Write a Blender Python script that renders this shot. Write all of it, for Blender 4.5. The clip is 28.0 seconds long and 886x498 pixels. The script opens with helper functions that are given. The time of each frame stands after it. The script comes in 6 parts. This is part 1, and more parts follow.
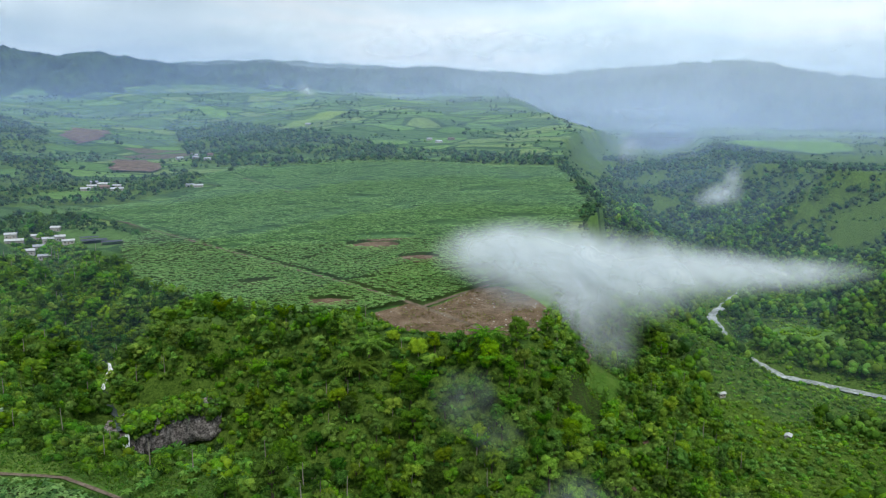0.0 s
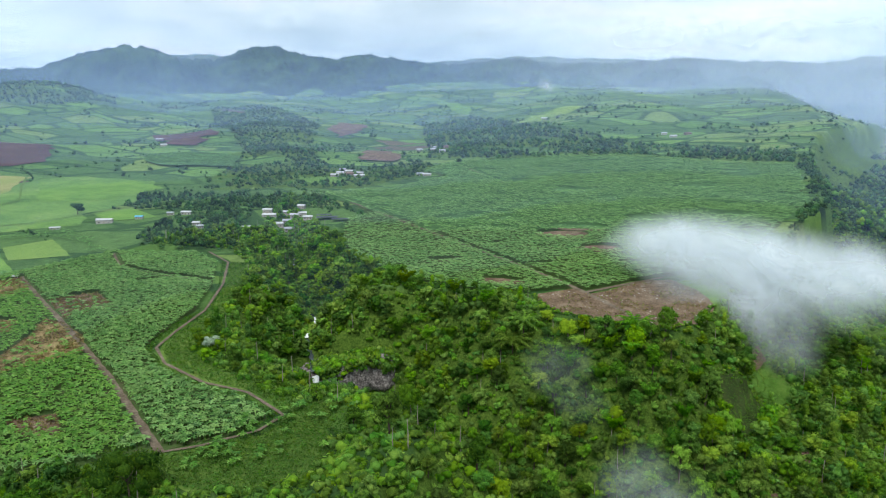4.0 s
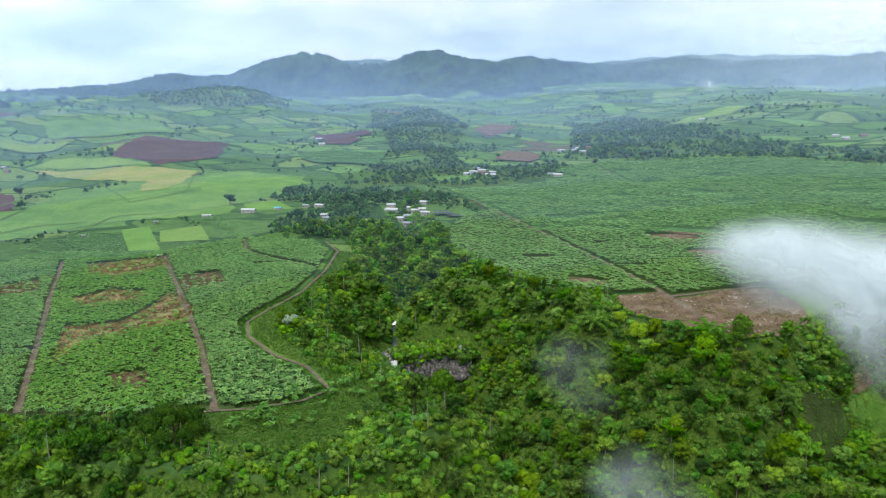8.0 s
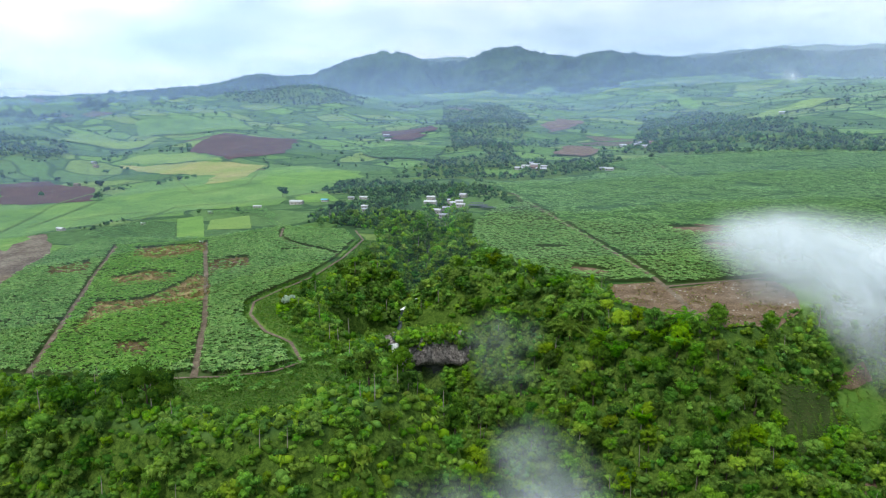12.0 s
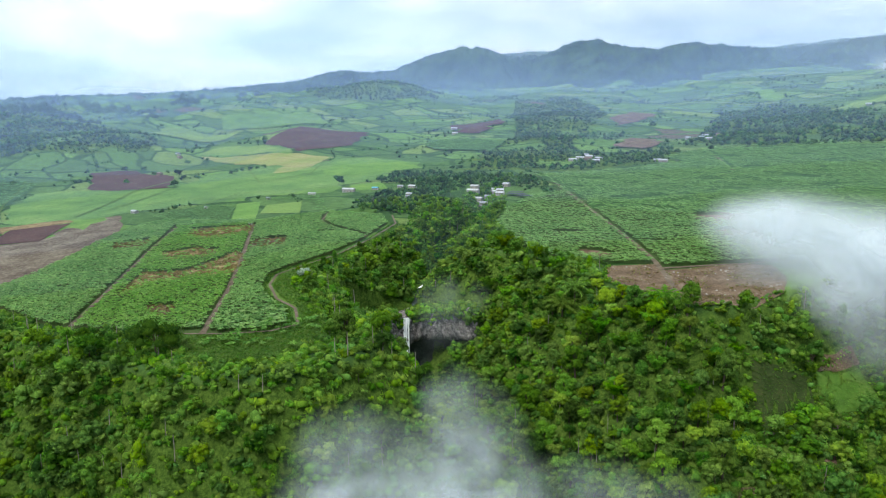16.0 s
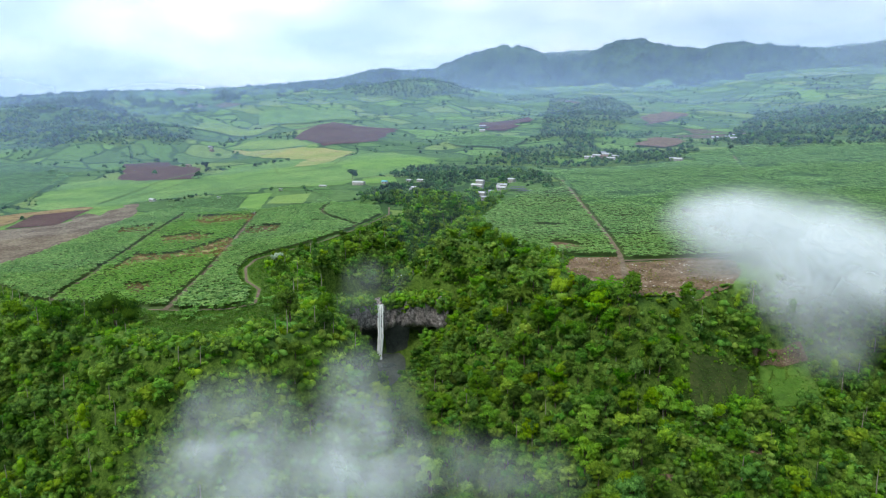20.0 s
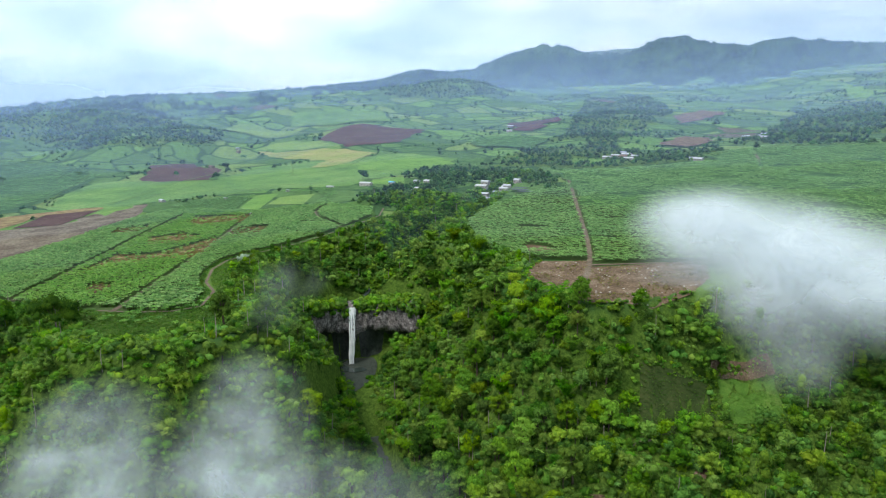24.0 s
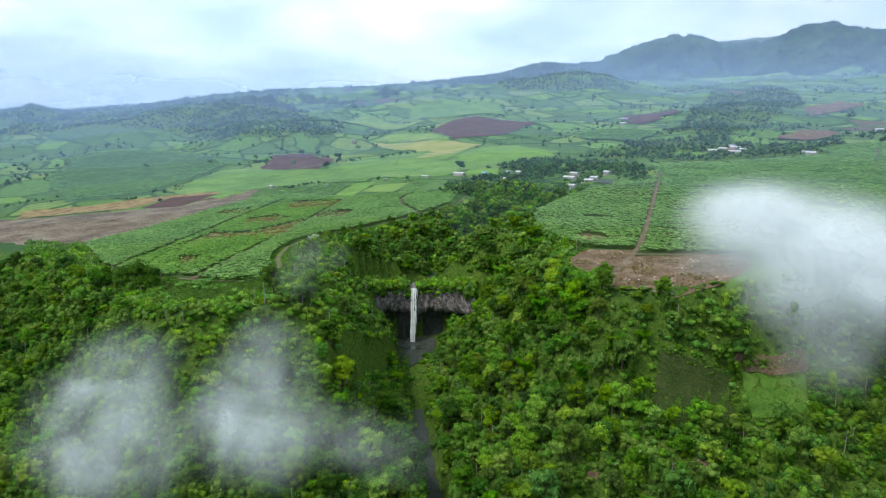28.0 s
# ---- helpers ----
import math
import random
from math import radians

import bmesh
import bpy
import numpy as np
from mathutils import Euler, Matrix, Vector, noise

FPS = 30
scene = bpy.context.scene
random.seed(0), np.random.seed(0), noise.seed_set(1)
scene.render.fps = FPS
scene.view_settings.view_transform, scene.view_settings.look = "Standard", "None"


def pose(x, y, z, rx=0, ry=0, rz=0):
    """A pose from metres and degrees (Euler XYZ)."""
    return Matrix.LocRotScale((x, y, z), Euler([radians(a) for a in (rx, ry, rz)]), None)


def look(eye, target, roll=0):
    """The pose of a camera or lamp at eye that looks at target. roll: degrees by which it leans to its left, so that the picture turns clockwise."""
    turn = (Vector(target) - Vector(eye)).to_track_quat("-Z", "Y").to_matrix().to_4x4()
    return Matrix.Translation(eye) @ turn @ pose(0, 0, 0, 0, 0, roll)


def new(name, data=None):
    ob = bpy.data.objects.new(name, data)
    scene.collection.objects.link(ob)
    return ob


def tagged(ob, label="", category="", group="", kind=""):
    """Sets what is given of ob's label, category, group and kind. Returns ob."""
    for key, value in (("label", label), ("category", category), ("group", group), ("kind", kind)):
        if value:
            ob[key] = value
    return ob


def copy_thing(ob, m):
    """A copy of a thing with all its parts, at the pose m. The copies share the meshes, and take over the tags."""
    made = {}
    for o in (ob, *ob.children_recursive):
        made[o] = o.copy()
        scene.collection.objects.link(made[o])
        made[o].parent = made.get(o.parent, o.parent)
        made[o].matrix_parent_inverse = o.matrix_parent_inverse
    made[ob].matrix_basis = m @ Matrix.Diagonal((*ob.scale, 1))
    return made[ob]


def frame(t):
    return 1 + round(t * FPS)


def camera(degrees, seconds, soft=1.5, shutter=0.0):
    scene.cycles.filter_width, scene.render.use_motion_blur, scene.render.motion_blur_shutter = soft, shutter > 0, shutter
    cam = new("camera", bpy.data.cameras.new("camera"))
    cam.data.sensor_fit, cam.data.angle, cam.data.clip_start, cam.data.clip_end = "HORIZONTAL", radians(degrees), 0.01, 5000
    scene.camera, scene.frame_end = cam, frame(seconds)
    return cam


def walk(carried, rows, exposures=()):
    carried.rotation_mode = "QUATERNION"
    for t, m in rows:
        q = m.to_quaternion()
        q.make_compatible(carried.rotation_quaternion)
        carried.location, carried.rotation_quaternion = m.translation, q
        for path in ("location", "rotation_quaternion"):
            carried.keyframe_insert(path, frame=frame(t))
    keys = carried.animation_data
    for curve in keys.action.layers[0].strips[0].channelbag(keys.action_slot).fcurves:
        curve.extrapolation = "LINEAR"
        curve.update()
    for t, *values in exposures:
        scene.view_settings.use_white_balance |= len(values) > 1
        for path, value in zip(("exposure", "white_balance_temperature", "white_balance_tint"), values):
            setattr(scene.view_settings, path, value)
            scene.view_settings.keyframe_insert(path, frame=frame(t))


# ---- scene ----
cam = camera(64.9, 28.0, soft=1.1)
# seconds, eye, then pitch, roll and yaw in degrees
PATH = [
    (0, 9.25, -0.08, 160.00, -9.42, 0.09, -2.16),
    (0.5, 15.75, -3.51, 159.67, -9.40, -0.03, -0.79),
    (1, 22.27, -7.00, 159.34, -9.38, 0.05, 1.07),
    (1.5, 28.84, -10.51, 159.01, -9.39, 0.03, 3.43),
    (2, 35.49, -13.99, 158.67, -9.47, 0.01, 6.62),
    (2.5, 42.22, -17.28, 158.30, -9.54, 0.00, 8.94),
    (3, 49.08, -20.03, 157.91, -9.64, -0.00, 12.18),
    (3.5, 56.09, -21.81, 157.51, -9.69, 0.01, 15.72),
    (5.5, 84.23, -23.77, 155.85, -9.93, -0.23, 22.70),
    (6, 90.87, -22.64, 155.47, -9.84, -0.30, 24.89),
    (6.5, 97.20, -20.11, 155.09, -9.75, -0.37, 26.80),
    (7, 103.39, -16.61, 154.71, -9.65, -0.34, 28.64),
    (7.5, 109.63, -12.65, 154.30, -9.67, -0.21, 30.45),
    (8, 116.05, -8.63, 153.83, -9.63, -0.18, 31.69),
    (8.5, 122.67, -4.88, 153.31, -9.64, -0.07, 32.11),
    (9, 129.42, -1.47, 152.75, -9.65, 0.03, 32.36),
    (9.5, 136.31, 1.56, 152.15, -9.72, 0.07, 33.78),
    (10, 143.31, 4.25, 151.52, -9.72, 0.09, 34.82),
    (10.5, 150.38, 6.70, 150.88, -9.75, 0.12, 35.85),
    (11, 157.49, 8.99, 150.23, -9.80, 0.23, 36.62),
    (11.5, 164.64, 11.17, 149.59, -9.78, 0.26, 37.64),
    (12, 171.87, 13.23, 148.94, -9.81, 0.19, 38.80),
    (12.5, 179.15, 15.20, 148.25, -9.82, 0.22, 39.75),
    (14.5, 208.47, 22.69, 144.29, -9.92, 0.33, 43.36),
    (15, 215.92, 24.50, 143.56, -9.99, 0.37, 44.54),
    (15.5, 223.39, 26.32, 142.84, -10.05, 0.30, 45.49),
    (16, 230.82, 28.22, 142.09, -10.10, 0.31, 45.92),
    (16.5, 238.13, 30.34, 141.32, -10.11, 0.24, 46.87),
    (17, 245.20, 32.82, 140.56, -10.14, 0.18, 47.89),
    (17.5, 251.82, 35.83, 139.84, -10.19, 0.10, 48.36),
    (18, 257.80, 39.46, 139.16, -10.25, -0.00, 48.39),
    (18.5, 263.10, 43.71, 138.55, -10.23, -0.10, 48.57),
    (19, 267.82, 48.53, 138.01, -10.23, -0.37, 49.36),
    (19.5, 272.17, 53.90, 137.50, -10.21, -0.35, 49.77),
    (20, 276.27, 59.77, 137.04, -10.17, -0.34, 49.89),
    (20.5, 280.07, 66.06, 136.62, -10.14, -0.24, 50.03),
    (21, 283.46, 72.65, 136.28, -10.14, -0.34, 50.06),
    (21.5, 286.32, 79.42, 136.02, -10.19, -0.44, 50.08),
    (23.5, 295.98, 106.74, 135.51, -10.18, -0.12, 53.09),
    (24, 299.05, 113.13, 135.32, -10.08, 0.01, 53.83),
    (24.5, 302.93, 118.99, 135.08, -10.14, -0.05, 54.71),
    (25, 307.49, 124.23, 134.81, -10.15, 0.09, 55.78),
    (25.5, 312.63, 128.81, 134.50, -10.21, 0.13, 56.60),
    (26, 318.22, 132.85, 134.15, -10.30, 0.08, 57.91),
    (26.5, 324.09, 136.45, 133.79, -10.41, 0.06, 59.67),
    (27, 330.15, 139.75, 133.41, -10.43, 0.04, 61.38),
    (27.5, 336.36, 142.87, 133.02, -10.49, 0.01, 63.02),
    (28, 342.62, 145.91, 132.61, -10.59, -0.02, 64.41),
]
walk(cam, [(t, pose(x, y, z, 90 + pitch, roll, yaw)) for t, x, y, z, pitch, roll, yaw in PATH], exposures=[(0.0, -0.24), (3.0, -0.08), (6.0, 0.05), (9.0, 0.07), (28.0, 0.07)])

# ---- world, sun and exposure ----
scene.cycles.transparent_max_bounces = 40
world = bpy.data.worlds.new("overcast_sky")
scene.world = world
world.use_nodes = True
wn, wl = world.node_tree.nodes, world.node_tree.links
wn.clear()
SUN_EL, SUN_AZ = 58.0, 190.0          # degrees above the horizon; degrees to the left of the y axis


def wnode(kind, **sets):
    n = wn.new(kind)
    for k, v in sets.items():
        n.inputs[k].default_value = v
    return n


sky = wn.new("ShaderNodeTexSky")
sky.sky_type, sky.sun_disc = "NISHITA", False
sky.sun_elevation, sky.sun_rotation = radians(SUN_EL), radians(-SUN_AZ)
coord = wn.new("ShaderNodeTexCoord")
sqz = wn.new("ShaderNodeMapping")
sqz.inputs["Scale"].default_value = (2.0, 2.0, 8.0)
wl.new(coord.outputs["Generated"], sqz.inputs["Vector"])
cl1 = wnode("ShaderNodeTexNoise", Scale=1.6, Detail=6.0, Roughness=0.5, Distortion=0.3)
wl.new(sqz.outputs["Vector"], cl1.inputs["Vector"])
ramp = wn.new("ShaderNodeValToRGB")
e = ramp.color_ramp.elements
e[0].position, e[0].color = 0.34, (0.44, 0.59, 0.71, 1)
e[1].position, e[1].color = 0.66, (0.90, 0.95, 0.985, 1)
m = ramp.color_ramp.elements.new(0.5)
m.color = (0.68, 0.83, 0.93, 1)
wl.new(cl1.outputs["Fac"], ramp.inputs["Fac"])
cloud_deck = wnode("ShaderNodeBackground", Strength=1.22)
wl.new(ramp.outputs["Color"], cloud_deck.inputs["Color"])
facing = wn.new("ShaderNodeVectorMath")
facing.operation = "DOT_PRODUCT"
wl.new(coord.outputs["Generated"], facing.inputs[0])
facing.inputs[1].default_value = (0.45, 0.88, 0.05)
thin = wn.new("ShaderNodeMapRange")
thin.interpolation_type = "SMOOTHSTEP"
wl.new(facing.outputs["Value"], thin.inputs["Value"])
thin.inputs["From Min"].default_value, thin.inputs["From Max"].default_value = 0.80, 1.0
thin.inputs["To Min"].default_value, thin.inputs["To Max"].default_value = 1.14, 1.60
facing_west = wn.new("ShaderNodeVectorMath")
facing_west.operation = "DOT_PRODUCT"
wl.new(coord.outputs["Generated"], facing_west.inputs[0])
facing_west.inputs[1].default_value = (-0.985, 0.17, 0.1)
thin_west = wn.new("ShaderNodeMapRange")
thin_west.interpolation_type = "SMOOTHSTEP"
wl.new(facing_west.outputs["Value"], thin_west.inputs["Value"])
thin_west.inputs["From Min"].default_value, thin_west.inputs["From Max"].default_value = 0.72, 1.0
thin_west.inputs["To Min"].default_value, thin_west.inputs["To Max"].default_value = 0.0, 0.58
deck = wn.new("ShaderNodeMath")
wl.new(thin.outputs["Result"], deck.inputs[0])
wl.new(thin_west.outputs["Result"], deck.inputs[1])
wl.new(deck.outputs[0], cloud_deck.inputs["Strength"])
clear = wnode("ShaderNodeBackground", Strength=0.10)
wl.new(sky.outputs["Color"], clear.inputs["Color"])
both = wnode("ShaderNodeMixShader", Fac=0.9)
wl.new(clear.outputs["Background"], both.inputs[1])
wl.new(cloud_deck.outputs["Background"], both.inputs[2])
out = wn.new("ShaderNodeOutputWorld")
wl.new(both.outputs["Shader"], out.inputs["Surface"])

sun_data = bpy.data.lights.new("sun", "SUN")
sun_data.energy, sun_data.angle, sun_data.color = 2.7, radians(20), (1.0, 0.96, 0.88)
sun = new("sun", sun_data)
a, b = radians(SUN_AZ), radians(SUN_EL)
sun.matrix_world = look((0, 0, 0), (math.sin(a) * math.cos(b), -math.cos(a) * math.cos(b), -math.sin(b)))

# ---- materials ----


def material(name):
    mat = bpy.data.materials.new(name)
    mat.use_nodes = True
    mat.node_tree.nodes.clear()
    return mat, mat.node_tree.nodes, mat.node_tree.links


def add(nodes, kind, **sets):
    n = nodes.new(kind)
    for k, v in sets.items():
        n.inputs[k.replace("_", " ")].default_value = v
    return n


def ramp_of(nodes, stops, constant=False):
    r = nodes.new("ShaderNodeValToRGB")
    els = r.color_ramp.elements
    while len(els) < len(stops):
        els.new(0.5)
    for el, (p, c) in zip(els, stops):
        el.position, el.color = p, (*c, 1)
    if constant:
        r.color_ramp.interpolation = "CONSTANT"
    return r


def surface(name, stops, scale=0.3, fine=3.0, rough=0.9, bump=0.3, spread=0.5, bump_dist=0.3, metal=0.0, upright=1.0):
    """Two scales of noise through one colour ramp, with a fine relief."""
    mat, n, l = material(name)
    pos = n.new("ShaderNodeNewGeometry")
    big = add(n, "ShaderNodeTexNoise", Scale=scale, Detail=6.0, Roughness=0.6)
    small = add(n, "ShaderNodeTexNoise", Scale=fine, Detail=4.0, Roughness=0.65)
    drawn = n.new("ShaderNodeMapping")
    drawn.inputs["Scale"].default_value = (1, 1, upright)
    l.new(pos.outputs["Position"], drawn.inputs["Vector"])
    for t in (big, small):
        l.new(drawn.outputs["Vector"], t.inputs["Vector"])
    mix = n.new("ShaderNodeMath")
    mix.operation = "MULTIPLY_ADD"
    l.new(small.outputs["Fac"], mix.inputs[0])
    mix.inputs[1].default_value = spread
    scaled = n.new("ShaderNodeMath")
    scaled.operation = "MULTIPLY"
    scaled.inputs[1].default_value = 1.0 - spread
    l.new(big.outputs["Fac"], scaled.inputs[0])
    l.new(scaled.outputs[0], mix.inputs[2])
    r = ramp_of(n, stops)
    l.new(mix.outputs[0], r.inputs["Fac"])
    bs = add(n, "ShaderNodeBsdfPrincipled", Roughness=rough, Metallic=metal)
    bs.inputs["Specular IOR Level"].default_value = 0.25 if rough < 0.85 else 0.05
    l.new(r.outputs["Color"], bs.inputs["Base Color"])
    bp = add(n, "ShaderNodeBump", Strength=bump, Distance=bump_dist)
    l.new(small.outputs["Fac"], bp.inputs["Height"])
    l.new(bp.outputs["Normal"], bs.inputs["Normal"])
    o = n.new("ShaderNodeOutputMaterial")
    l.new(bs.outputs["BSDF"], o.inputs["Surface"])
    return mat


def foliage(name, dark, mid, light, see=0.36, rough=0.75, old=None, grain=2.2, mixed=1.0):
    """Leaves: one tint a plant, one a leaf, and some light through the blade."""
    mat, n, l = material(name)
    tint = n.new("ShaderNodeAttribute")
    tint.attribute_name = "tint"
    info = n.new("ShaderNodeObjectInfo")
    geo = n.new("ShaderNodeNewGeometry")
    given = n.new("ShaderNodeMath")
    given.operation = "GREATER_THAN"
    given.inputs[1].default_value = 0.001
    l.new(tint.outputs["Fac"], given.inputs[0])
    fr = n.new("ShaderNodeMix")
    l.new(given.outputs[0], fr.inputs[0])
    l.new(info.outputs["Random"], fr.inputs[2])
    l.new(tint.outputs["Fac"], fr.inputs[3])
    leaf = n.new("ShaderNodeMath")
    leaf.operation = "MULTIPLY_ADD"
    l.new(geo.outputs["Random Per Island"], leaf.inputs[0])
    leaf.inputs[1].default_value = 0.42
    half = n.new("ShaderNodeMath")
    half.operation = "MULTIPLY"
    half.inputs[1].default_value = 0.55
    l.new(fr.outputs[0], half.inputs[0])
    l.new(half.outputs[0], leaf.inputs[2])
    tuft = add(n, "ShaderNodeTexNoise", Scale=grain, Detail=5.0, Roughness=0.75)
    l.new(geo.outputs["Position"], tuft.inputs["Vector"])
    spray = n.new("ShaderNodeMath")
    spray.operation = "MULTIPLY_ADD"
    l.new(tuft.outputs["Fac"], spray.inputs[0])
    spray.inputs[1].default_value = 1.05
    l.new(leaf.outputs[0], spray.inputs[2])
    shift = n.new("ShaderNodeMath")
    shift.operation = "SUBTRACT"
    shift.inputs[1].default_value = 0.55
    l.new(spray.outputs[0], shift.inputs[0])
    r = ramp_of(n, ((0.10, dark), (0.42, mid), (0.76, light), (0.95, old or light)))
    l.new(shift.outputs[0], r.inputs["Fac"])
    each = n.new("ShaderNodeTexWhiteNoise")
    each.noise_dimensions = "1D"
    l.new(fr.outputs[0], each.inputs["W"])
    parts_of = n.new("ShaderNodeSeparateColor")
    l.new(each.outputs["Color"], parts_of.inputs["Color"])
    hsv = n.new("ShaderNodeHueSaturation")
    for src, dst, low, high in (("Red", "Hue", 0.5 - 0.016 * mixed, 0.5 + 0.028 * mixed), ("Green", "Saturation", 1 - 0.06 * mixed, 1 + 0.16 * mixed), ("Blue", "Value", 1 - 0.42 * mixed, 1 + 0.40 * mixed)):
        rg = n.new("ShaderNodeMapRange")
        rg.inputs["To Min"].default_value, rg.inputs["To Max"].default_value = low, high
        l.new(parts_of.outputs[src], rg.inputs["Value"])
        l.new(rg.outputs["Result"], hsv.inputs[dst])
    l.new(r.outputs["Color"], hsv.inputs["Color"])
    bs = add(n, "ShaderNodeBsdfPrincipled", Roughness=rough)
    bp = add(n, "ShaderNodeBump", Strength=1.0, Distance=0.8)
    l.new(tuft.outputs["Fac"], bp.inputs["Height"])
    l.new(bp.outputs["Normal"], bs.inputs["Normal"])
    bs.inputs["Specular IOR Level"].default_value = 0.06
    l.new(hsv.outputs["Color"], bs.inputs["Base Color"])
    tr = n.new("ShaderNodeBsdfTranslucent")
    l.new(hsv.outputs["Color"], tr.inputs["Color"])
    mx = add(n, "ShaderNodeMixShader", Fac=see)
    l.new(bs.outputs["BSDF"], mx.inputs[1])
    l.new(tr.outputs["BSDF"], mx.inputs[2])
    o = n.new("ShaderNodeOutputMaterial")
    l.new(mx.outputs["Shader"], o.inputs["Surface"])
    return mat


def plain(name, colour, rough=0.7, metal=0.0, vary=0.25, scale=1.5):
    c = colour
    lo = tuple(v * (1 - vary) for v in c)
    hi = tuple(min(1.0, v * (1 + vary)) for v in c)
    return surface(name, ((0.3, lo), (0.55, c), (0.75, hi)), scale=scale * 0.2, fine=scale * 4, rough=rough, bump=0.15, metal=metal, bump_dist=0.05)


def ground_material():
    """Farmland patchwork where the plan says farm, wild green on the slopes."""
    mat, n, l = material("countryside")
    pos = n.new("ShaderNodeNewGeometry")
    warp = add(n, "ShaderNodeTexNoise", Scale=0.004, Detail=3.0)
    l.new(pos.outputs["Position"], warp.inputs["Vector"])
    off = n.new("ShaderNodeVectorMath")
    off.operation = "MULTIPLY_ADD"
    l.new(warp.outputs["Color"], off.inputs[0])
    off.inputs[1].default_value = (140, 140, 0)
    l.new(pos.outputs["Position"], off.inputs[2])
    mp = n.new("ShaderNodeMapping")
    mp.inputs["Rotation"].default_value = (0, 0, radians(34))
    mp.inputs["Scale"].default_value = (0.0068, 0.0150, 0.0)
    l.new(off.outputs["Vector"], mp.inputs["Vector"])
    cells = add(n, "ShaderNodeTexVoronoi", Scale=1.0, Randomness=0.8)
    l.new(mp.outputs["Vector"], cells.inputs["Vector"])
    edge = add(n, "ShaderNodeTexVoronoi", Scale=1.0, Randomness=0.8)
    edge.feature = "DISTANCE_TO_EDGE"
    l.new(mp.outputs["Vector"], edge.inputs["Vector"])
    pick = n.new("ShaderNodeSeparateColor")
    l.new(cells.outputs["Color"], pick.inputs["Color"])
    fields = ramp_of(n, ((0.0, (0.080, 0.160, 0.045)), (0.16, (0.105, 0.205, 0.052)), (0.32, (0.13, 0.245, 0.056)), (0.46, (0.085, 0.165, 0.050)),
                         (0.58, (0.14, 0.255, 0.058)), (0.70, (0.105, 0.195, 0.055)), (0.82, (0.165, 0.25, 0.07)), (0.985, (0.13, 0.105, 0.065))), constant=True)
    l.new(pick.outputs["Red"], fields.inputs["Fac"])
    fine = add(n, "ShaderNodeTexNoise", Scale=0.09, Detail=8.0, Roughness=0.7)
    l.new(pos.outputs["Position"], fine.inputs["Vector"])
    grain = ramp_of(n, ((0.3, (0.62, 0.66, 0.6)), (0.6, (1.05, 1.05, 1.0)), (0.75, (1.25, 1.2, 1.1))))
    l.new(fine.outputs["Fac"], grain.inputs["Fac"])
    farm = n.new("ShaderNodeMix")
    farm.data_type, farm.blend_type = "RGBA", "MULTIPLY"
    farm.inputs["Factor"].default_value = 1.0
    l.new(fields.outputs["Color"], farm.inputs[6])
    l.new(grain.outputs["Color"], farm.inputs[7])
    hedge = ramp_of(n, ((0.0, (1, 1, 1)), (0.035, (1, 1, 1)), (0.055, (0, 0, 0))))
    l.new(edge.outputs["Distance"], hedge.inputs["Fac"])
    hedged = n.new("ShaderNodeMix")
    hedged.data_type = "RGBA"
    l.new(hedge.outputs["Color"], hedged.inputs["Factor"])
    l.new(farm.outputs[2], hedged.inputs[6])
    hedged.inputs[7].default_value = (0.045, 0.10, 0.03, 1)
    wild_n = add(n, "ShaderNodeTexNoise", Scale=0.5, Detail=9.0, Roughness=0.85)
    l.new(pos.outputs["Position"], wild_n.inputs["Vector"])
    wild = ramp_of(n, ((0.34, (0.018, 0.040, 0.010)), (0.45, (0.050, 0.100, 0.016)), (0.56, (0.115, 0.195, 0.030)), (0.70, (0.19, 0.235, 0.052))))
    l.new(wild_n.outputs["Fac"], wild.inputs["Fac"])
    zone = n.new("ShaderNodeAttribute")
    zone.attribute_name = "farm"
    base = n.new("ShaderNodeMix")
    base.data_type = "RGBA"
    l.new(zone.outputs["Fac"], base.inputs["Factor"])
    l.new(wild.outputs["Color"], base.inputs[6])
    l.new(hedged.outputs[2], base.inputs[7])
    bs = add(n, "ShaderNodeBsdfPrincipled", Roughness=0.95)
    bs.inputs["Specular IOR Level"].default_value = 0.03
    l.new(base.outputs[2], bs.inputs["Base Color"])
    bp = add(n, "ShaderNodeBump", Strength=0.9, Distance=1.6)
    l.new(wild_n.outputs["Fac"], bp.inputs["Height"])
    l.new(bp.outputs["Normal"], bs.inputs["Normal"])
    o = n.new("ShaderNodeOutputMaterial")
    l.new(bs.outputs["BSDF"], o.inputs["Surface"])
    return mat


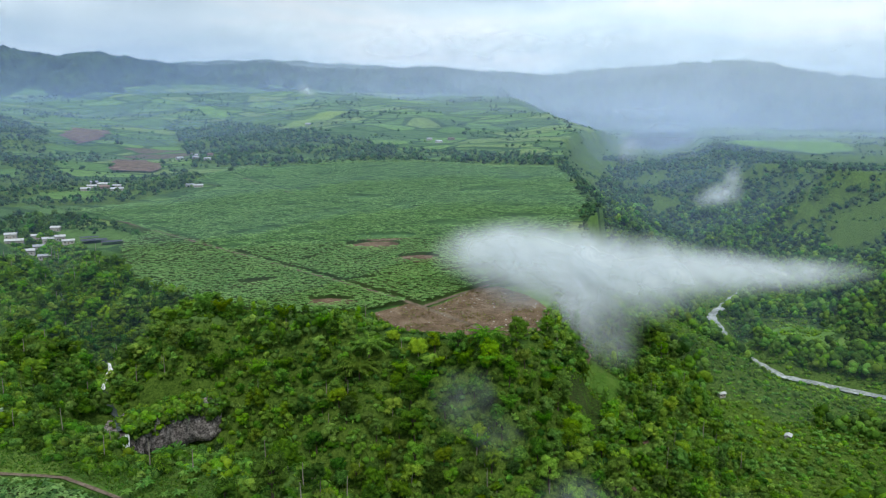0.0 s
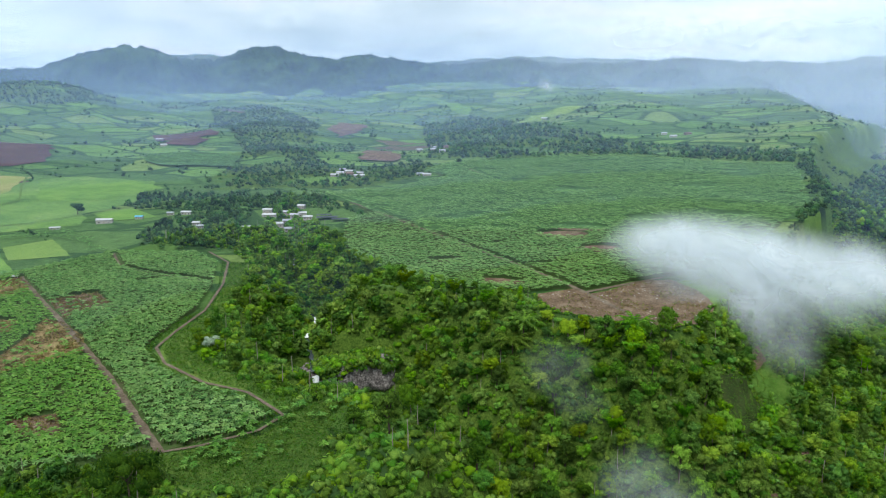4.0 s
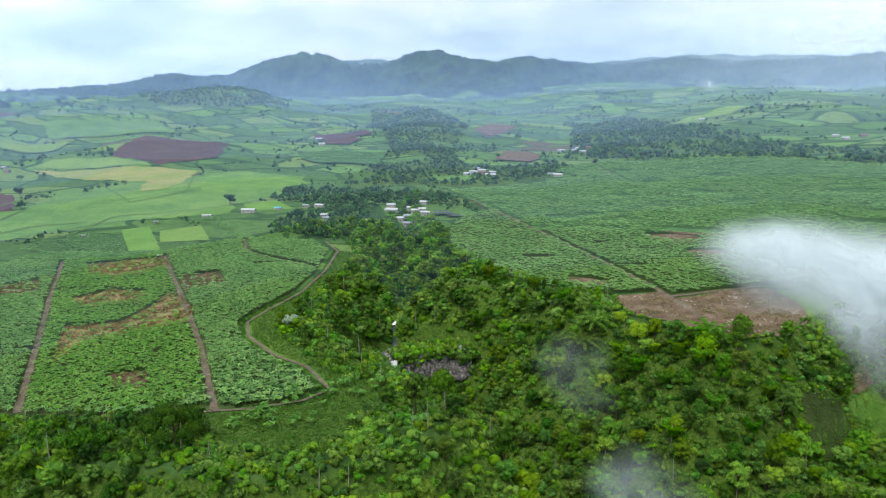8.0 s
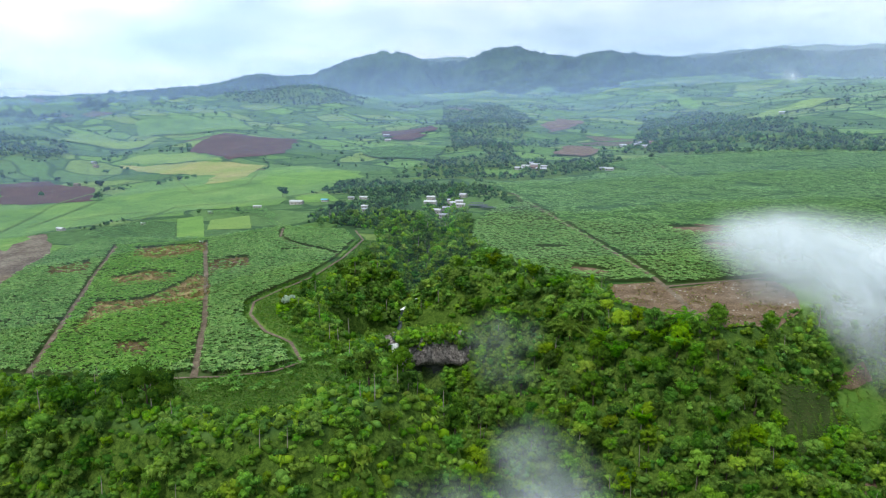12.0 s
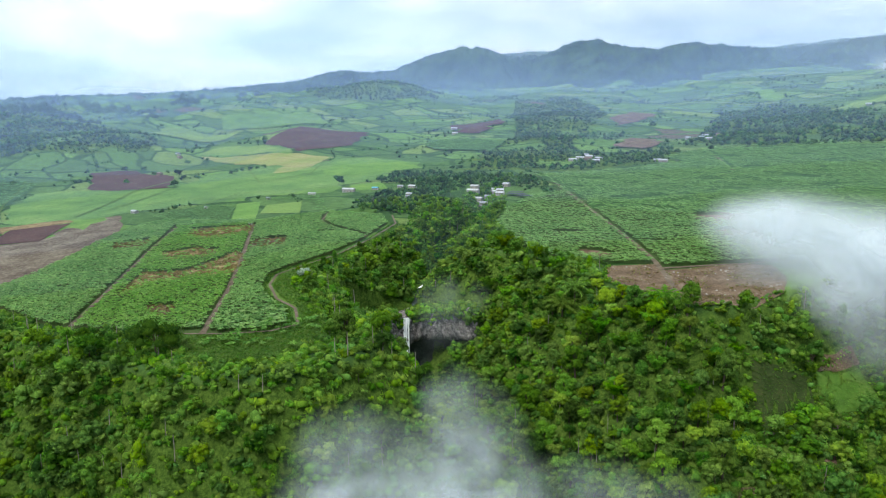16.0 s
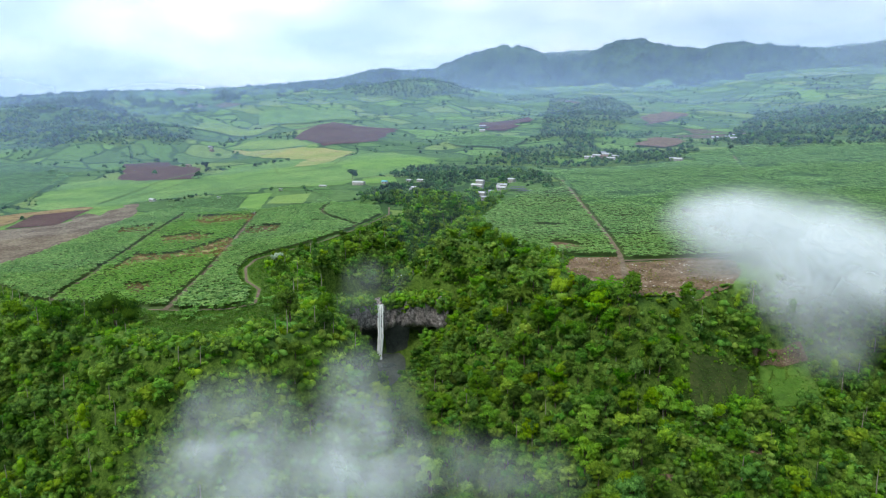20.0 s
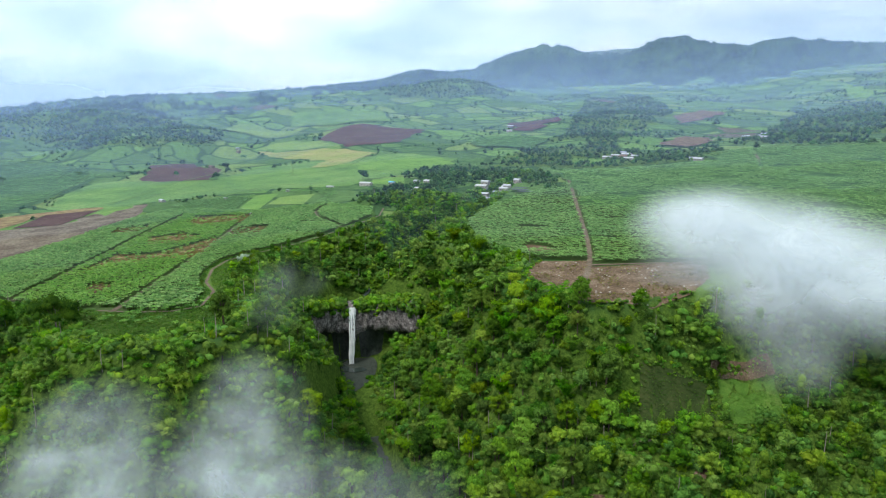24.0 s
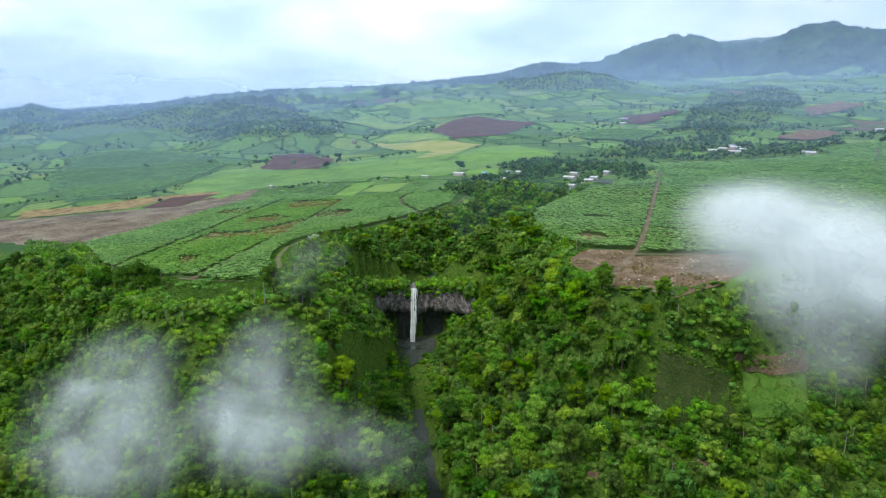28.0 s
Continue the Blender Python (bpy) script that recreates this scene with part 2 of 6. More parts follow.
def mist_material(name, colour, scale, thin=0.30, thick=0.74, least=0.30):
    """Fog: sheets of droplets whose thickness follows the cloud's form and finer swirls."""
    mat, n, l = material(name)
    pos = n.new("ShaderNodeNewGeometry")
    dens = n.new("ShaderNodeAttribute")
    dens.attribute_name = "thickness"
    ns = add(n, "ShaderNodeTexNoise", Scale=scale, Detail=7.0, Roughness=0.58, Distortion=0.7)
    l.new(pos.outputs["Position"], ns.inputs["Vector"])
    rg = n.new("ShaderNodeMapRange")
    rg.interpolation_type = "SMOOTHSTEP"
    l.new(ns.outputs["Fac"], rg.inputs["Value"])
    rg.inputs["From Min"].default_value, rg.inputs["From Max"].default_value = thin, thick
    rg.inputs["To Min"].default_value, rg.inputs["To Max"].default_value = least, 1.15
    mul = n.new("ShaderNodeMath")
    mul.operation, mul.use_clamp = "MULTIPLY", True
    l.new(dens.outputs["Fac"], mul.inputs[0])
    l.new(rg.outputs["Result"], mul.inputs[1])
    df = add(n, "ShaderNodeBsdfDiffuse", Color=(*colour, 1))
    tl = add(n, "ShaderNodeBsdfTranslucent", Color=(*colour, 1))
    body = add(n, "ShaderNodeMixShader", Fac=0.2)
    l.new(df.outputs["BSDF"], body.inputs[1])
    l.new(tl.outputs["BSDF"], body.inputs[2])
    clear_air = n.new("ShaderNodeBsdfTransparent")
    mx = n.new("ShaderNodeMixShader")
    l.new(mul.outputs[0], mx.inputs["Fac"])
    l.new(clear_air.outputs["BSDF"], mx.inputs[1])
    l.new(body.outputs["Shader"], mx.inputs[2])
    o = n.new("ShaderNodeOutputMaterial")
    l.new(mx.outputs["Shader"], o.inputs["Surface"])
    return mat


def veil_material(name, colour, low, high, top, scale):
    """A thin added sheet whose tint stands in for haze, thickest near the ground, with loose swirls."""
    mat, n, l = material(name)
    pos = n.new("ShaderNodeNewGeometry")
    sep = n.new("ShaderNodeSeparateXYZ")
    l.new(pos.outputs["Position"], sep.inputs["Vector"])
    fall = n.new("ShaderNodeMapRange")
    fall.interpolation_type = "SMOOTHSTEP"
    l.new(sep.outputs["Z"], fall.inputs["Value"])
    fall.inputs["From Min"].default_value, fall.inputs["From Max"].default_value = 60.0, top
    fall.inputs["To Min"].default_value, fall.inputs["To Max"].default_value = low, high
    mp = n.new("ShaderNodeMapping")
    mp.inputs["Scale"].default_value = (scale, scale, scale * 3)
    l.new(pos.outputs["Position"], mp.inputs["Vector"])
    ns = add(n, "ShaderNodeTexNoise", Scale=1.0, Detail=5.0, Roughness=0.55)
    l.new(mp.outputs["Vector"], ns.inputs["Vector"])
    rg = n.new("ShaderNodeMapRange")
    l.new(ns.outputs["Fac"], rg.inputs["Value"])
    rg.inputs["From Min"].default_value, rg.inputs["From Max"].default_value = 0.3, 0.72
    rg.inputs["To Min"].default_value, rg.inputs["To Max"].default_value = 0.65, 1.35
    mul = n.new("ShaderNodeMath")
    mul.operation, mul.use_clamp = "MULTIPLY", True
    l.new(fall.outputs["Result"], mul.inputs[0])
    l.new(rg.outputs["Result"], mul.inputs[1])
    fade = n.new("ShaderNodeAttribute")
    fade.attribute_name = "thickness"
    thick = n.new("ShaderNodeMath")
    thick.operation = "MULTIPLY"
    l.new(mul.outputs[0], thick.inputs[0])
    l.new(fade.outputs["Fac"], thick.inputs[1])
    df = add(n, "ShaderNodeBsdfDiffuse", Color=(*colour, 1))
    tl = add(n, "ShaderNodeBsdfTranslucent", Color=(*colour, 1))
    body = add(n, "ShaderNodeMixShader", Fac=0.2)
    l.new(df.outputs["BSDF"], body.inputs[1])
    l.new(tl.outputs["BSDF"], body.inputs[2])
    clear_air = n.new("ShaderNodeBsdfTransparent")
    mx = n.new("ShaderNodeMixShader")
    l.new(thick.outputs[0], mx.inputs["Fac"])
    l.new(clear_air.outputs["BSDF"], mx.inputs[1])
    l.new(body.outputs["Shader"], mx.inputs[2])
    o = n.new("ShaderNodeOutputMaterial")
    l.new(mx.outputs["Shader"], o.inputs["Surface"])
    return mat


GROUND = ground_material()
FAR_BANANA = surface("far_plantation", ((0.34, (0.028, 0.070, 0.026)), (0.5, (0.070, 0.150, 0.050)), (0.66, (0.12, 0.225, 0.078))), scale=0.06, fine=0.5, bump=1.0, spread=0.55)
TREE_LEAF = foliage("tree_leaves", (0.046, 0.108, 0.022), (0.138, 0.268, 0.044), (0.275, 0.445, 0.060), old=(0.33, 0.45, 0.07))
BAMBOO_LEAF = foliage("bamboo_leaves", (0.055, 0.13, 0.020), (0.15, 0.30, 0.032), (0.27, 0.45, 0.048), see=0.35)
SHRUB_LEAF = foliage("shrub_leaves", (0.052, 0.122, 0.025), (0.142, 0.282, 0.048), (0.280, 0.450, 0.064), old=(0.33, 0.44, 0.075))
FAR_LEAF = foliage("far_leaves", (0.022, 0.056, 0.022), (0.060, 0.130, 0.040), (0.13, 0.23, 0.060), grain=0.8)
BANANA_LEAF = foliage("banana_leaves", (0.045, 0.115, 0.038), (0.165, 0.335, 0.095), (0.33, 0.53, 0.18), see=0.35, rough=0.6, mixed=0.45)
BANANA_PALE = foliage("young_banana_leaves", (0.07, 0.19, 0.040), (0.155, 0.34, 0.065), (0.29, 0.50, 0.12), see=0.35, rough=0.6, mixed=0.45)
DARK_LEAF = foliage("dark_tree_leaves", (0.014, 0.040, 0.012), (0.045, 0.10, 0.022), (0.11, 0.19, 0.035))
MAIZE_LEAF = foliage("maize_leaves", (0.045, 0.11, 0.022), (0.09, 0.19, 0.034), (0.15, 0.26, 0.05))
BARK = surface("pale_bark", ((0.3, (0.14, 0.12, 0.09)), (0.6, (0.34, 0.31, 0.26))), scale=0.6, fine=5.0)
DARK_BARK = surface("dark_bark", ((0.3, (0.05, 0.04, 0.03)), (0.6, (0.13, 0.10, 0.075))), scale=0.6, fine=5.0)
SOIL = surface("turned_soil", ((0.36, (0.040, 0.032, 0.018)), (0.46, (0.115, 0.080, 0.052)), (0.57, (0.19, 0.135, 0.090)), (0.68, (0.42, 0.36, 0.29))), scale=0.10, fine=1.1, bump=1.0, spread=0.6)
PLOUGH = surface("ploughed_soil", ((0.3, (0.055, 0.032, 0.026)), (0.5, (0.085, 0.048, 0.038)), (0.7, (0.13, 0.075, 0.058))), scale=0.02, fine=0.5, bump=0.8)
STUBBLE = surface("stubble", ((0.36, (0.060, 0.045, 0.034)), (0.46, (0.115, 0.090, 0.064)), (0.55, (0.175, 0.145, 0.105)), (0.66, (0.27, 0.24, 0.18))), scale=0.03, fine=0.35, bump=0.8)
DRY_GRASS = surface("dry_grass", ((0.32, (0.050, 0.034, 0.020)), (0.44, (0.12, 0.085, 0.040)), (0.54, (0.30, 0.22, 0.10)), (0.66, (0.10, 0.15, 0.035))), scale=0.08, fine=0.9, bump=1.0)
LIME = surface("young_rice", ((0.3, (0.075, 0.165, 0.034)), (0.5, (0.12, 0.235, 0.045)), (0.68, (0.175, 0.29, 0.058))), scale=0.03, fine=0.5, bump=0.8, spread=0.45)
GREEN = surface("pasture", ((0.34, (0.060, 0.13, 0.035)), (0.45, (0.098, 0.195, 0.045)), (0.54, (0.128, 0.235, 0.052)), (0.64, (0.18, 0.27, 0.07))), scale=0.014, fine=0.25, bump=0.8, spread=0.4)
YELLOW = surface("ripening_crop", ((0.33, (0.11, 0.20, 0.045)), (0.5, (0.155, 0.25, 0.055)), (0.66, (0.21, 0.29, 0.07))), scale=0.015, fine=0.4, bump=0.5)
STRAW = surface("straw", ((0.35, (0.14, 0.24, 0.05)), (0.5, (0.24, 0.26, 0.075)), (0.64, (0.33, 0.28, 0.12))), scale=0.015, fine=0.4, bump=0.5)
BANANA_FLOOR = surface("plantation_floor", ((0.3, (0.035, 0.065, 0.02)), (0.5, (0.06, 0.10, 0.03)), (0.7, (0.10, 0.085, 0.05))), scale=0.05, fine=0.6, bump=0.6)
TRACK = surface("dirt_track", ((0.3, (0.075, 0.056, 0.040)), (0.5, (0.145, 0.115, 0.085)), (0.7, (0.24, 0.20, 0.15))), scale=0.1, fine=0.8, bump=0.5)
VERGE = surface("grass_verge", ((0.34, (0.045, 0.090, 0.020)), (0.5, (0.098, 0.175, 0.034)), (0.64, (0.155, 0.23, 0.05))), scale=0.12, fine=0.7, bump=0.8)
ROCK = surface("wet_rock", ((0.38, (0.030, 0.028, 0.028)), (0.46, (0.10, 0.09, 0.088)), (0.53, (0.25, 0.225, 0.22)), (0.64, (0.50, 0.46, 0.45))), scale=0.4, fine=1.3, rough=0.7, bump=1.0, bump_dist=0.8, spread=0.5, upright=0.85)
# wet rock, its colour also darkened for the shade deep in the gorge
SHADED_WET_ROCK = surface("wet_shaded_rock", ((0.36, (0.020, 0.026, 0.023)), (0.5, (0.045, 0.058, 0.048)), (0.66, (0.09, 0.105, 0.082))), scale=0.3, fine=1.4, rough=0.5, bump=1.0, bump_dist=0.8)
BOULDER = surface("pale_stone", ((0.3, (0.22, 0.20, 0.17)), (0.6, (0.42, 0.39, 0.35))), scale=0.5, fine=3.0)
FOAM = surface("falling_water", ((0.3, (0.60, 0.64, 0.67)), (0.5, (0.84, 0.87, 0.88)), (0.7, (0.93, 0.94, 0.95))), scale=0.25, fine=1.6, rough=0.35, bump=0.4)
RIVER = surface("river_water", ((0.35, (0.14, 0.16, 0.15)), (0.52, (0.36, 0.39, 0.38)), (0.64, (0.70, 0.73, 0.73))), scale=0.08, fine=0.5, rough=0.25, bump=0.5)
POOL = surface("pool_water", ((0.3, (0.02, 0.03, 0.028)), (0.6, (0.05, 0.065, 0.06))), scale=0.1, fine=0.8, rough=0.12, bump=0.2)
ROOF_WHITE = plain("white_roof_sheet", (0.50, 0.51, 0.51), rough=0.45, vary=0.4)
ROOF_GREY = plain("grey_roof_sheet", (0.33, 0.35, 0.37), rough=0.45)
ROOF_RUST = plain("rusted_roof_sheet", (0.20, 0.13, 0.10), rough=0.7)
ROOF_DARK = plain("dark_netting", (0.055, 0.065, 0.075), rough=0.8)
WALL_PALE = plain("painted_wall", (0.40, 0.38, 0.34))
WALL_WOOD = plain("weathered_boards", (0.24, 0.19, 0.14))
OPENING = plain("dark_opening", (0.03, 0.03, 0.035), rough=0.3)
MAIZE_SOIL = surface("maize_plot_floor", ((0.3, (0.018, 0.032, 0.010)), (0.5, (0.040, 0.062, 0.018)), (0.68, (0.075, 0.085, 0.03))), scale=0.12, fine=0.9, bump=0.8)
PLOT = surface("short_grass", ((0.34, (0.035, 0.080, 0.016)), (0.5, (0.070, 0.15, 0.022)), (0.66, (0.12, 0.18, 0.04))), scale=0.10, fine=0.9, bump=0.8, spread=0.45)
BLUE_SHEET = plain("blue_plastic", (0.10, 0.42, 0.62), rough=0.4)
DROPLET = mist_material("fog_droplets", (0.66, 0.73, 0.785), 0.03, 0.25, 0.72, 0.45)
PEAK_FOG = mist_material("peak_cloud", (0.78, 0.86, 0.93), 0.004, 0.34, 0.68)
SMOKE = mist_material("mist_droplets", (0.60, 0.67, 0.72), 0.038, 0.31, 0.74, 0.14)

# ---- the lie of the land ----
STREAM_HIGH = np.array([(-380, 720, 56), (-340, 640, 46), (-296, 596, 40), (-262, 528, 32), (-222, 484, 25), (-206, 446, 22), (-180, 420, 17), (-176, 396, 13), (-158, 372, 5), (-150, 357, 3)], float)
STREAM_LOW = np.array([(-146, 355, -42), (-100, 337, -45), (-60, 320, -47), (6, 297, -50), (58, 282, -52), (120, 262, -56), (220, 240, -60), (420, 190, -64)], float)
RIVER_LINE = np.array([(560, 380, -58), (460, 450, -56), (398, 520, -54), (330, 575, -52), (318, 640, -50), (345, 765, -48), (420, 860, -46), (505, 960, -42), (470, 1100, -26), (520, 1300, 25), (620, 1700, 84), (900, 2600, 112)], float)
RIM = np.array([(-5200, -700), (-900, -150), (-600, -60), (-430, 32), (-300, 96), (-215, 120), (-160, 124), (-116, 143), (-75, 152), (-34, 185), (-28, 225), (-40, 262), (-60, 330),
                (-40, 376), (-10, 382), (30, 374), (60, 368), (82, 394), (98, 445), (146, 560), (178, 680), (225, 790), (245, 1000), (262, 1180), (330, 1500), (460, 1900), (900, 2800), (1500, 5200), (-5200, 5200)], float)
FALL = np.array((-150.0, 357.0))
DOWN = np.array((0.90, -0.436))
SIDE = np.array((0.436, 0.90))
MID = (170.0, 50.0)
RIDGE = [(-180, 2.0), (-60, 3.0), (-34, 3.7), (-29.5, 4.05), (-26, 4.8), (-22, 5.9), (-18, 5.5), (-12, 5.1), (-5, 4.9), (2, 5.2), (7, 5.2), (11, 5.4), (15.5, 5.45), (20.5, 5.25), (24, 5.6),
         (26, 5.75), (28.8, 5.2), (31, 5.65), (33.5, 6.25), (35.5, 6.1), (38, 5.3), (40.2, 5.2), (42.5, 5.95), (44.3, 6.0), (47, 5.3), (49.3, 4.35), (53.6, 4.1), (58, 3.2), (62.5, 2.75), (70, 2.2),
         (76, 1.95), (79, 1.7), (85, 0.9), (91, 0.3), (93, 0.75), (96, 0.1), (120, 0.1), (180, 2.0)]
RAZ, REL = np.array(RIDGE).T


def along(x, y, line):
    """Distance to a line of points, and the line's third value at the nearest place."""
    best = np.full(np.shape(x), 1e9)
    val = np.zeros(np.shape(x))
    for p, q in zip(line[:-1], line[1:]):
        d = q[:2] - p[:2]
        s = np.clip(((x - p[0]) * d[0] + (y - p[1]) * d[1]) / (d @ d), 0, 1)
        r = np.hypot(x - p[0] - s * d[0], y - p[1] - s * d[1])
        near = r < best
        best = np.where(near, r, best)
        if line.shape[1] > 2:
            val = np.where(near, p[2] + s * (q[2] - p[2]), val)
    return best, val


def inside(x, y, poly):
    ok = np.zeros(np.shape(x), bool)
    for (ax, ay), (bx, by) in zip(poly, np.roll(poly, -1, 0)):
        if ay == by:
            continue
        ok ^= ((ay > y) != (by > y)) & (x < (bx - ax) * (y - ay) / (by - ay) + ax)
    return ok


def wave(x, y, size, seed=0.0):
    """Cheap smooth relief between about -1 and 1."""
    u, v = x / size + seed * 1.7, y / size - seed * 2.3
    return (np.sin(u * 1.9 + 1.3 * np.sin(v * 1.1 + seed)) + np.sin(v * 2.3 + 1.7 * np.sin(u * 0.9 - seed)) + 0.6 * np.sin(u * 4.1 + v * 3.3 + 2 * np.sin(v * 2.2))) / 2.6


def bearing(x, y):
    return np.degrees(np.arctan2(-(x - MID[0]), y - MID[1]))


def plateau(x, y):
    r = np.hypot(x - MID[0], y - MID[1])
    w = np.clip((bearing(x, y) + 14) / 38, 0, 1)
    w = w * w * (3 - 2 * w)
    z = 18 + 0.073 * np.minimum(np.maximum(y, -300), 1150 + w * 9000) + 0.015 * x + (1 - w) * 0.02 * np.maximum(y - 1150, 0)
    far = np.clip((r - 1000) / 1750, 0, 2)
    z = z + 100 * np.minimum(far, 1.15) ** 2 * (0.25 + 0.75 * w)
    z = z + 22 * np.exp(-(((x + 1150) / 330) ** 2 + ((y - 930) / 260) ** 2))
    z = z + 66 * np.exp(-(((x + 1960) / 230) ** 2 + ((y - 1800) / 210) ** 2))
    z = z + 30 * np.exp(-(((x + 1900) / 420) ** 2 + ((y - 650) / 190) ** 2)) + 22 * np.exp(-(((x + 1640) / 280) ** 2 + ((y - 500) / 140) ** 2)) + 45 * np.exp(-(((x + 2250) / 420) ** 2 + ((y - 330) / 220) ** 2))
    sky_z = 138 + r * np.tan(np.radians(np.interp(bearing(x, y), RAZ, REL) - 0.12))
    climb = np.clip((bearing(x, y) - 46) / 16, 0, 1) * np.clip((r - 1350) / 1500, 0, 1) ** 1.6
    z = z + np.maximum(sky_z - z, 0) * np.minimum(climb, 1)
    z = z + np.clip((r - 900) / 800, 0, 1) * (13 * wave(x, y, 190, 1.0) + 19 * wave(x, y, 520, 2.0))
    return z


def east_level(x, y):
    """The farmed plain beyond the river, with a wooded shoulder near the bend."""
    return 98 + 0.066 * np.maximum(y - 1450, 0) + 5 * wave(x, y, 240, 3) + 14 * np.exp(-(((x - 660) / 150) ** 2 + ((y - 760) / 220) ** 2))


def height(x, y):
    x, y = np.asarray(x, float), np.asarray(y, float)
    top = plateau(x, y)
    d, _ = along(x, y, np.vstack([RIM, RIM[:1]]))
    out_side = ~inside(x, y, RIM)
    d = d * out_side
    west = np.clip((60 - x) / 60, 0, 1) * np.clip((420 - y) / 40, 0, 1)
    drop = west * 1.25 * d + (1 - west) * (np.minimum(1.7 * d, 46) + 0.45 * np.maximum(d - 27, 0))
    rough_land = np.clip(d / 25, 0, 1)
    z = top - drop + rough_land * (3.5 * wave(x, y, 16, 3) + 5 * wave(x, y, 42, 4))
    dr, zr = along(x, y, RIVER_LINE)
    z = np.where(out_side, np.maximum(z, zr + 2 + 0.03 * dr), z)
    # far bank of the main river
    side_x = np.interp(y, RIVER_LINE[:, 1], RIVER_LINE[:, 0])
    bank = np.minimum(zr + 3 + 0.10 * np.minimum(dr, 90) + 0.62 * np.maximum(dr - 90, 0) + 7 * wave(x, y, 60, 5) * np.clip(dr / 60, 0, 1), east_level(x, y))
    z = np.where(out_side & (x > side_x) & (y > 375), bank, z)
    z = np.where(out_side, np.minimum(z, zr - 1.0 + np.maximum(dr - 9, 0) * 0.6), z)
    # the side valley above the fall
    u = (x - FALL[0]) * DOWN[0] + (y - FALL[1]) * DOWN[1]
    v = (x - FALL[0]) * SIDE[0] + (y - FALL[1]) * SIDE[1]
    bow = u - 0.012 * np.minimum(np.abs(v), 50) ** 2
    behind = bow < -14
    dh, zh = along(x, y, STREAM_HIGH)
    high = zh + 0.75 * np.maximum(dh - 3, 0) + 2.2 * wave(x, y, 14, 6) * np.clip(dh / 12, 0, 1)
    z = np.where(behind, np.minimum(z, high), z)
    # the gorge below it, walled off from the upper valley by the rock step
    dl, zl = along(x, y, STREAM_LOW)
    left = (v < -0.2 * u)
    half_floor = 4.5 + 20 * np.exp(-(np.maximum(u, 0) / 38) ** 2 - (v / 33) ** 2)
    out_d = np.maximum(dl - half_floor, 0)
    rise = np.where(left, 1.35 * out_d + 0.9 * np.minimum(out_d, 9), 0.8 * out_d + 0.6 * np.maximum(out_d - 33, 0))
    slot = 12 * np.clip((u - 60) / 30, 0, 1) * (1 - np.clip(out_d / 6, 0, 1))
    low = zl - slot + rise + 2.5 * wave(x, y, 17, 7) * np.clip(dl / 14, 0, 1)
    step = np.where(behind, 46 * np.clip((62 - np.abs(v)) / 30, 0, 1) + 0.6 * np.maximum(-14 - bow, 0), 0)
    z = np.where(x < 420, np.minimum(z, low + step), z)
    # a dip in the lip of the gorge below the field's tip
    return z - 11 * np.exp(-((x + 108) / 15) ** 2 - ((y - 272) / 16) ** 2)


def depth(x, y):
    """How far the land lies below the level of the fields."""
    return plateau(x, y) - height(x, y)


RING = np.linspace(0, 2 * np.pi, 24, endpoint=False)
SIDE_WOOD = np.array([(-583, 833), (-506, 861), (-350, 862), (-300, 1057), (-364, 1190), (-430, 1110), (-499, 1076), (-600, 1180), (-620, 1280), (-720, 1400), (-780, 1560), (-900, 1780), (-1149, 2025), (-1326, 2081), (-1400, 1960), (-1100, 1600),
                      (-822, 1282), (-661, 1042), (-661, 975)], float)
FAR_WOODS = [np.array(p, float) for p in ([(-370, 1205), (-165, 1196), (-10, 1190), (240, 1160), (330, 1250), (100, 1420), (-3, 1454), (-150, 1622), (-365, 2023), (-552, 2104), (-654, 1950), (-456, 1451)],
                                          [(330, 1100), (480, 900), (620, 640), (760, 700), (900, 900), (820, 1400), (870, 1620), (840, 1880), (700, 1900), (420, 1500)], [(240, 1160), (300, 1180), (420, 1500), (520, 1900), (600, 1900), (500, 1450), (380, 1160)],
                                          [(-1960 + 280 * math.cos(q), 1790 + 270 * math.sin(q)) for q in RING], [(-1760 + 380 * math.cos(q) - 40 * math.sin(q), 560 + 190 * math.sin(q) + 60 * math.cos(q)) for q in RING],
                                          [(-3050, -250), (-2059, -135), (-2030, 104), (-1850, 330), (-1540, 420), (-1800, 640), (-2350, 780), (-2700, 880), (-3000, 300)])]


def wooded(x, y):
    """Where the far woods stand, with clearings."""
    ok = np.zeros(np.shape(x), bool)
    for p in FAR_WOODS + [SIDE_WOOD]:
        ok |= inside(x, y, p)
    return ok & (wave(x, y, 70, 5) + 0.5 * wave(x, y, 25, 2) + 0.3 * wave(x, y, 160, 4) > -0.38)


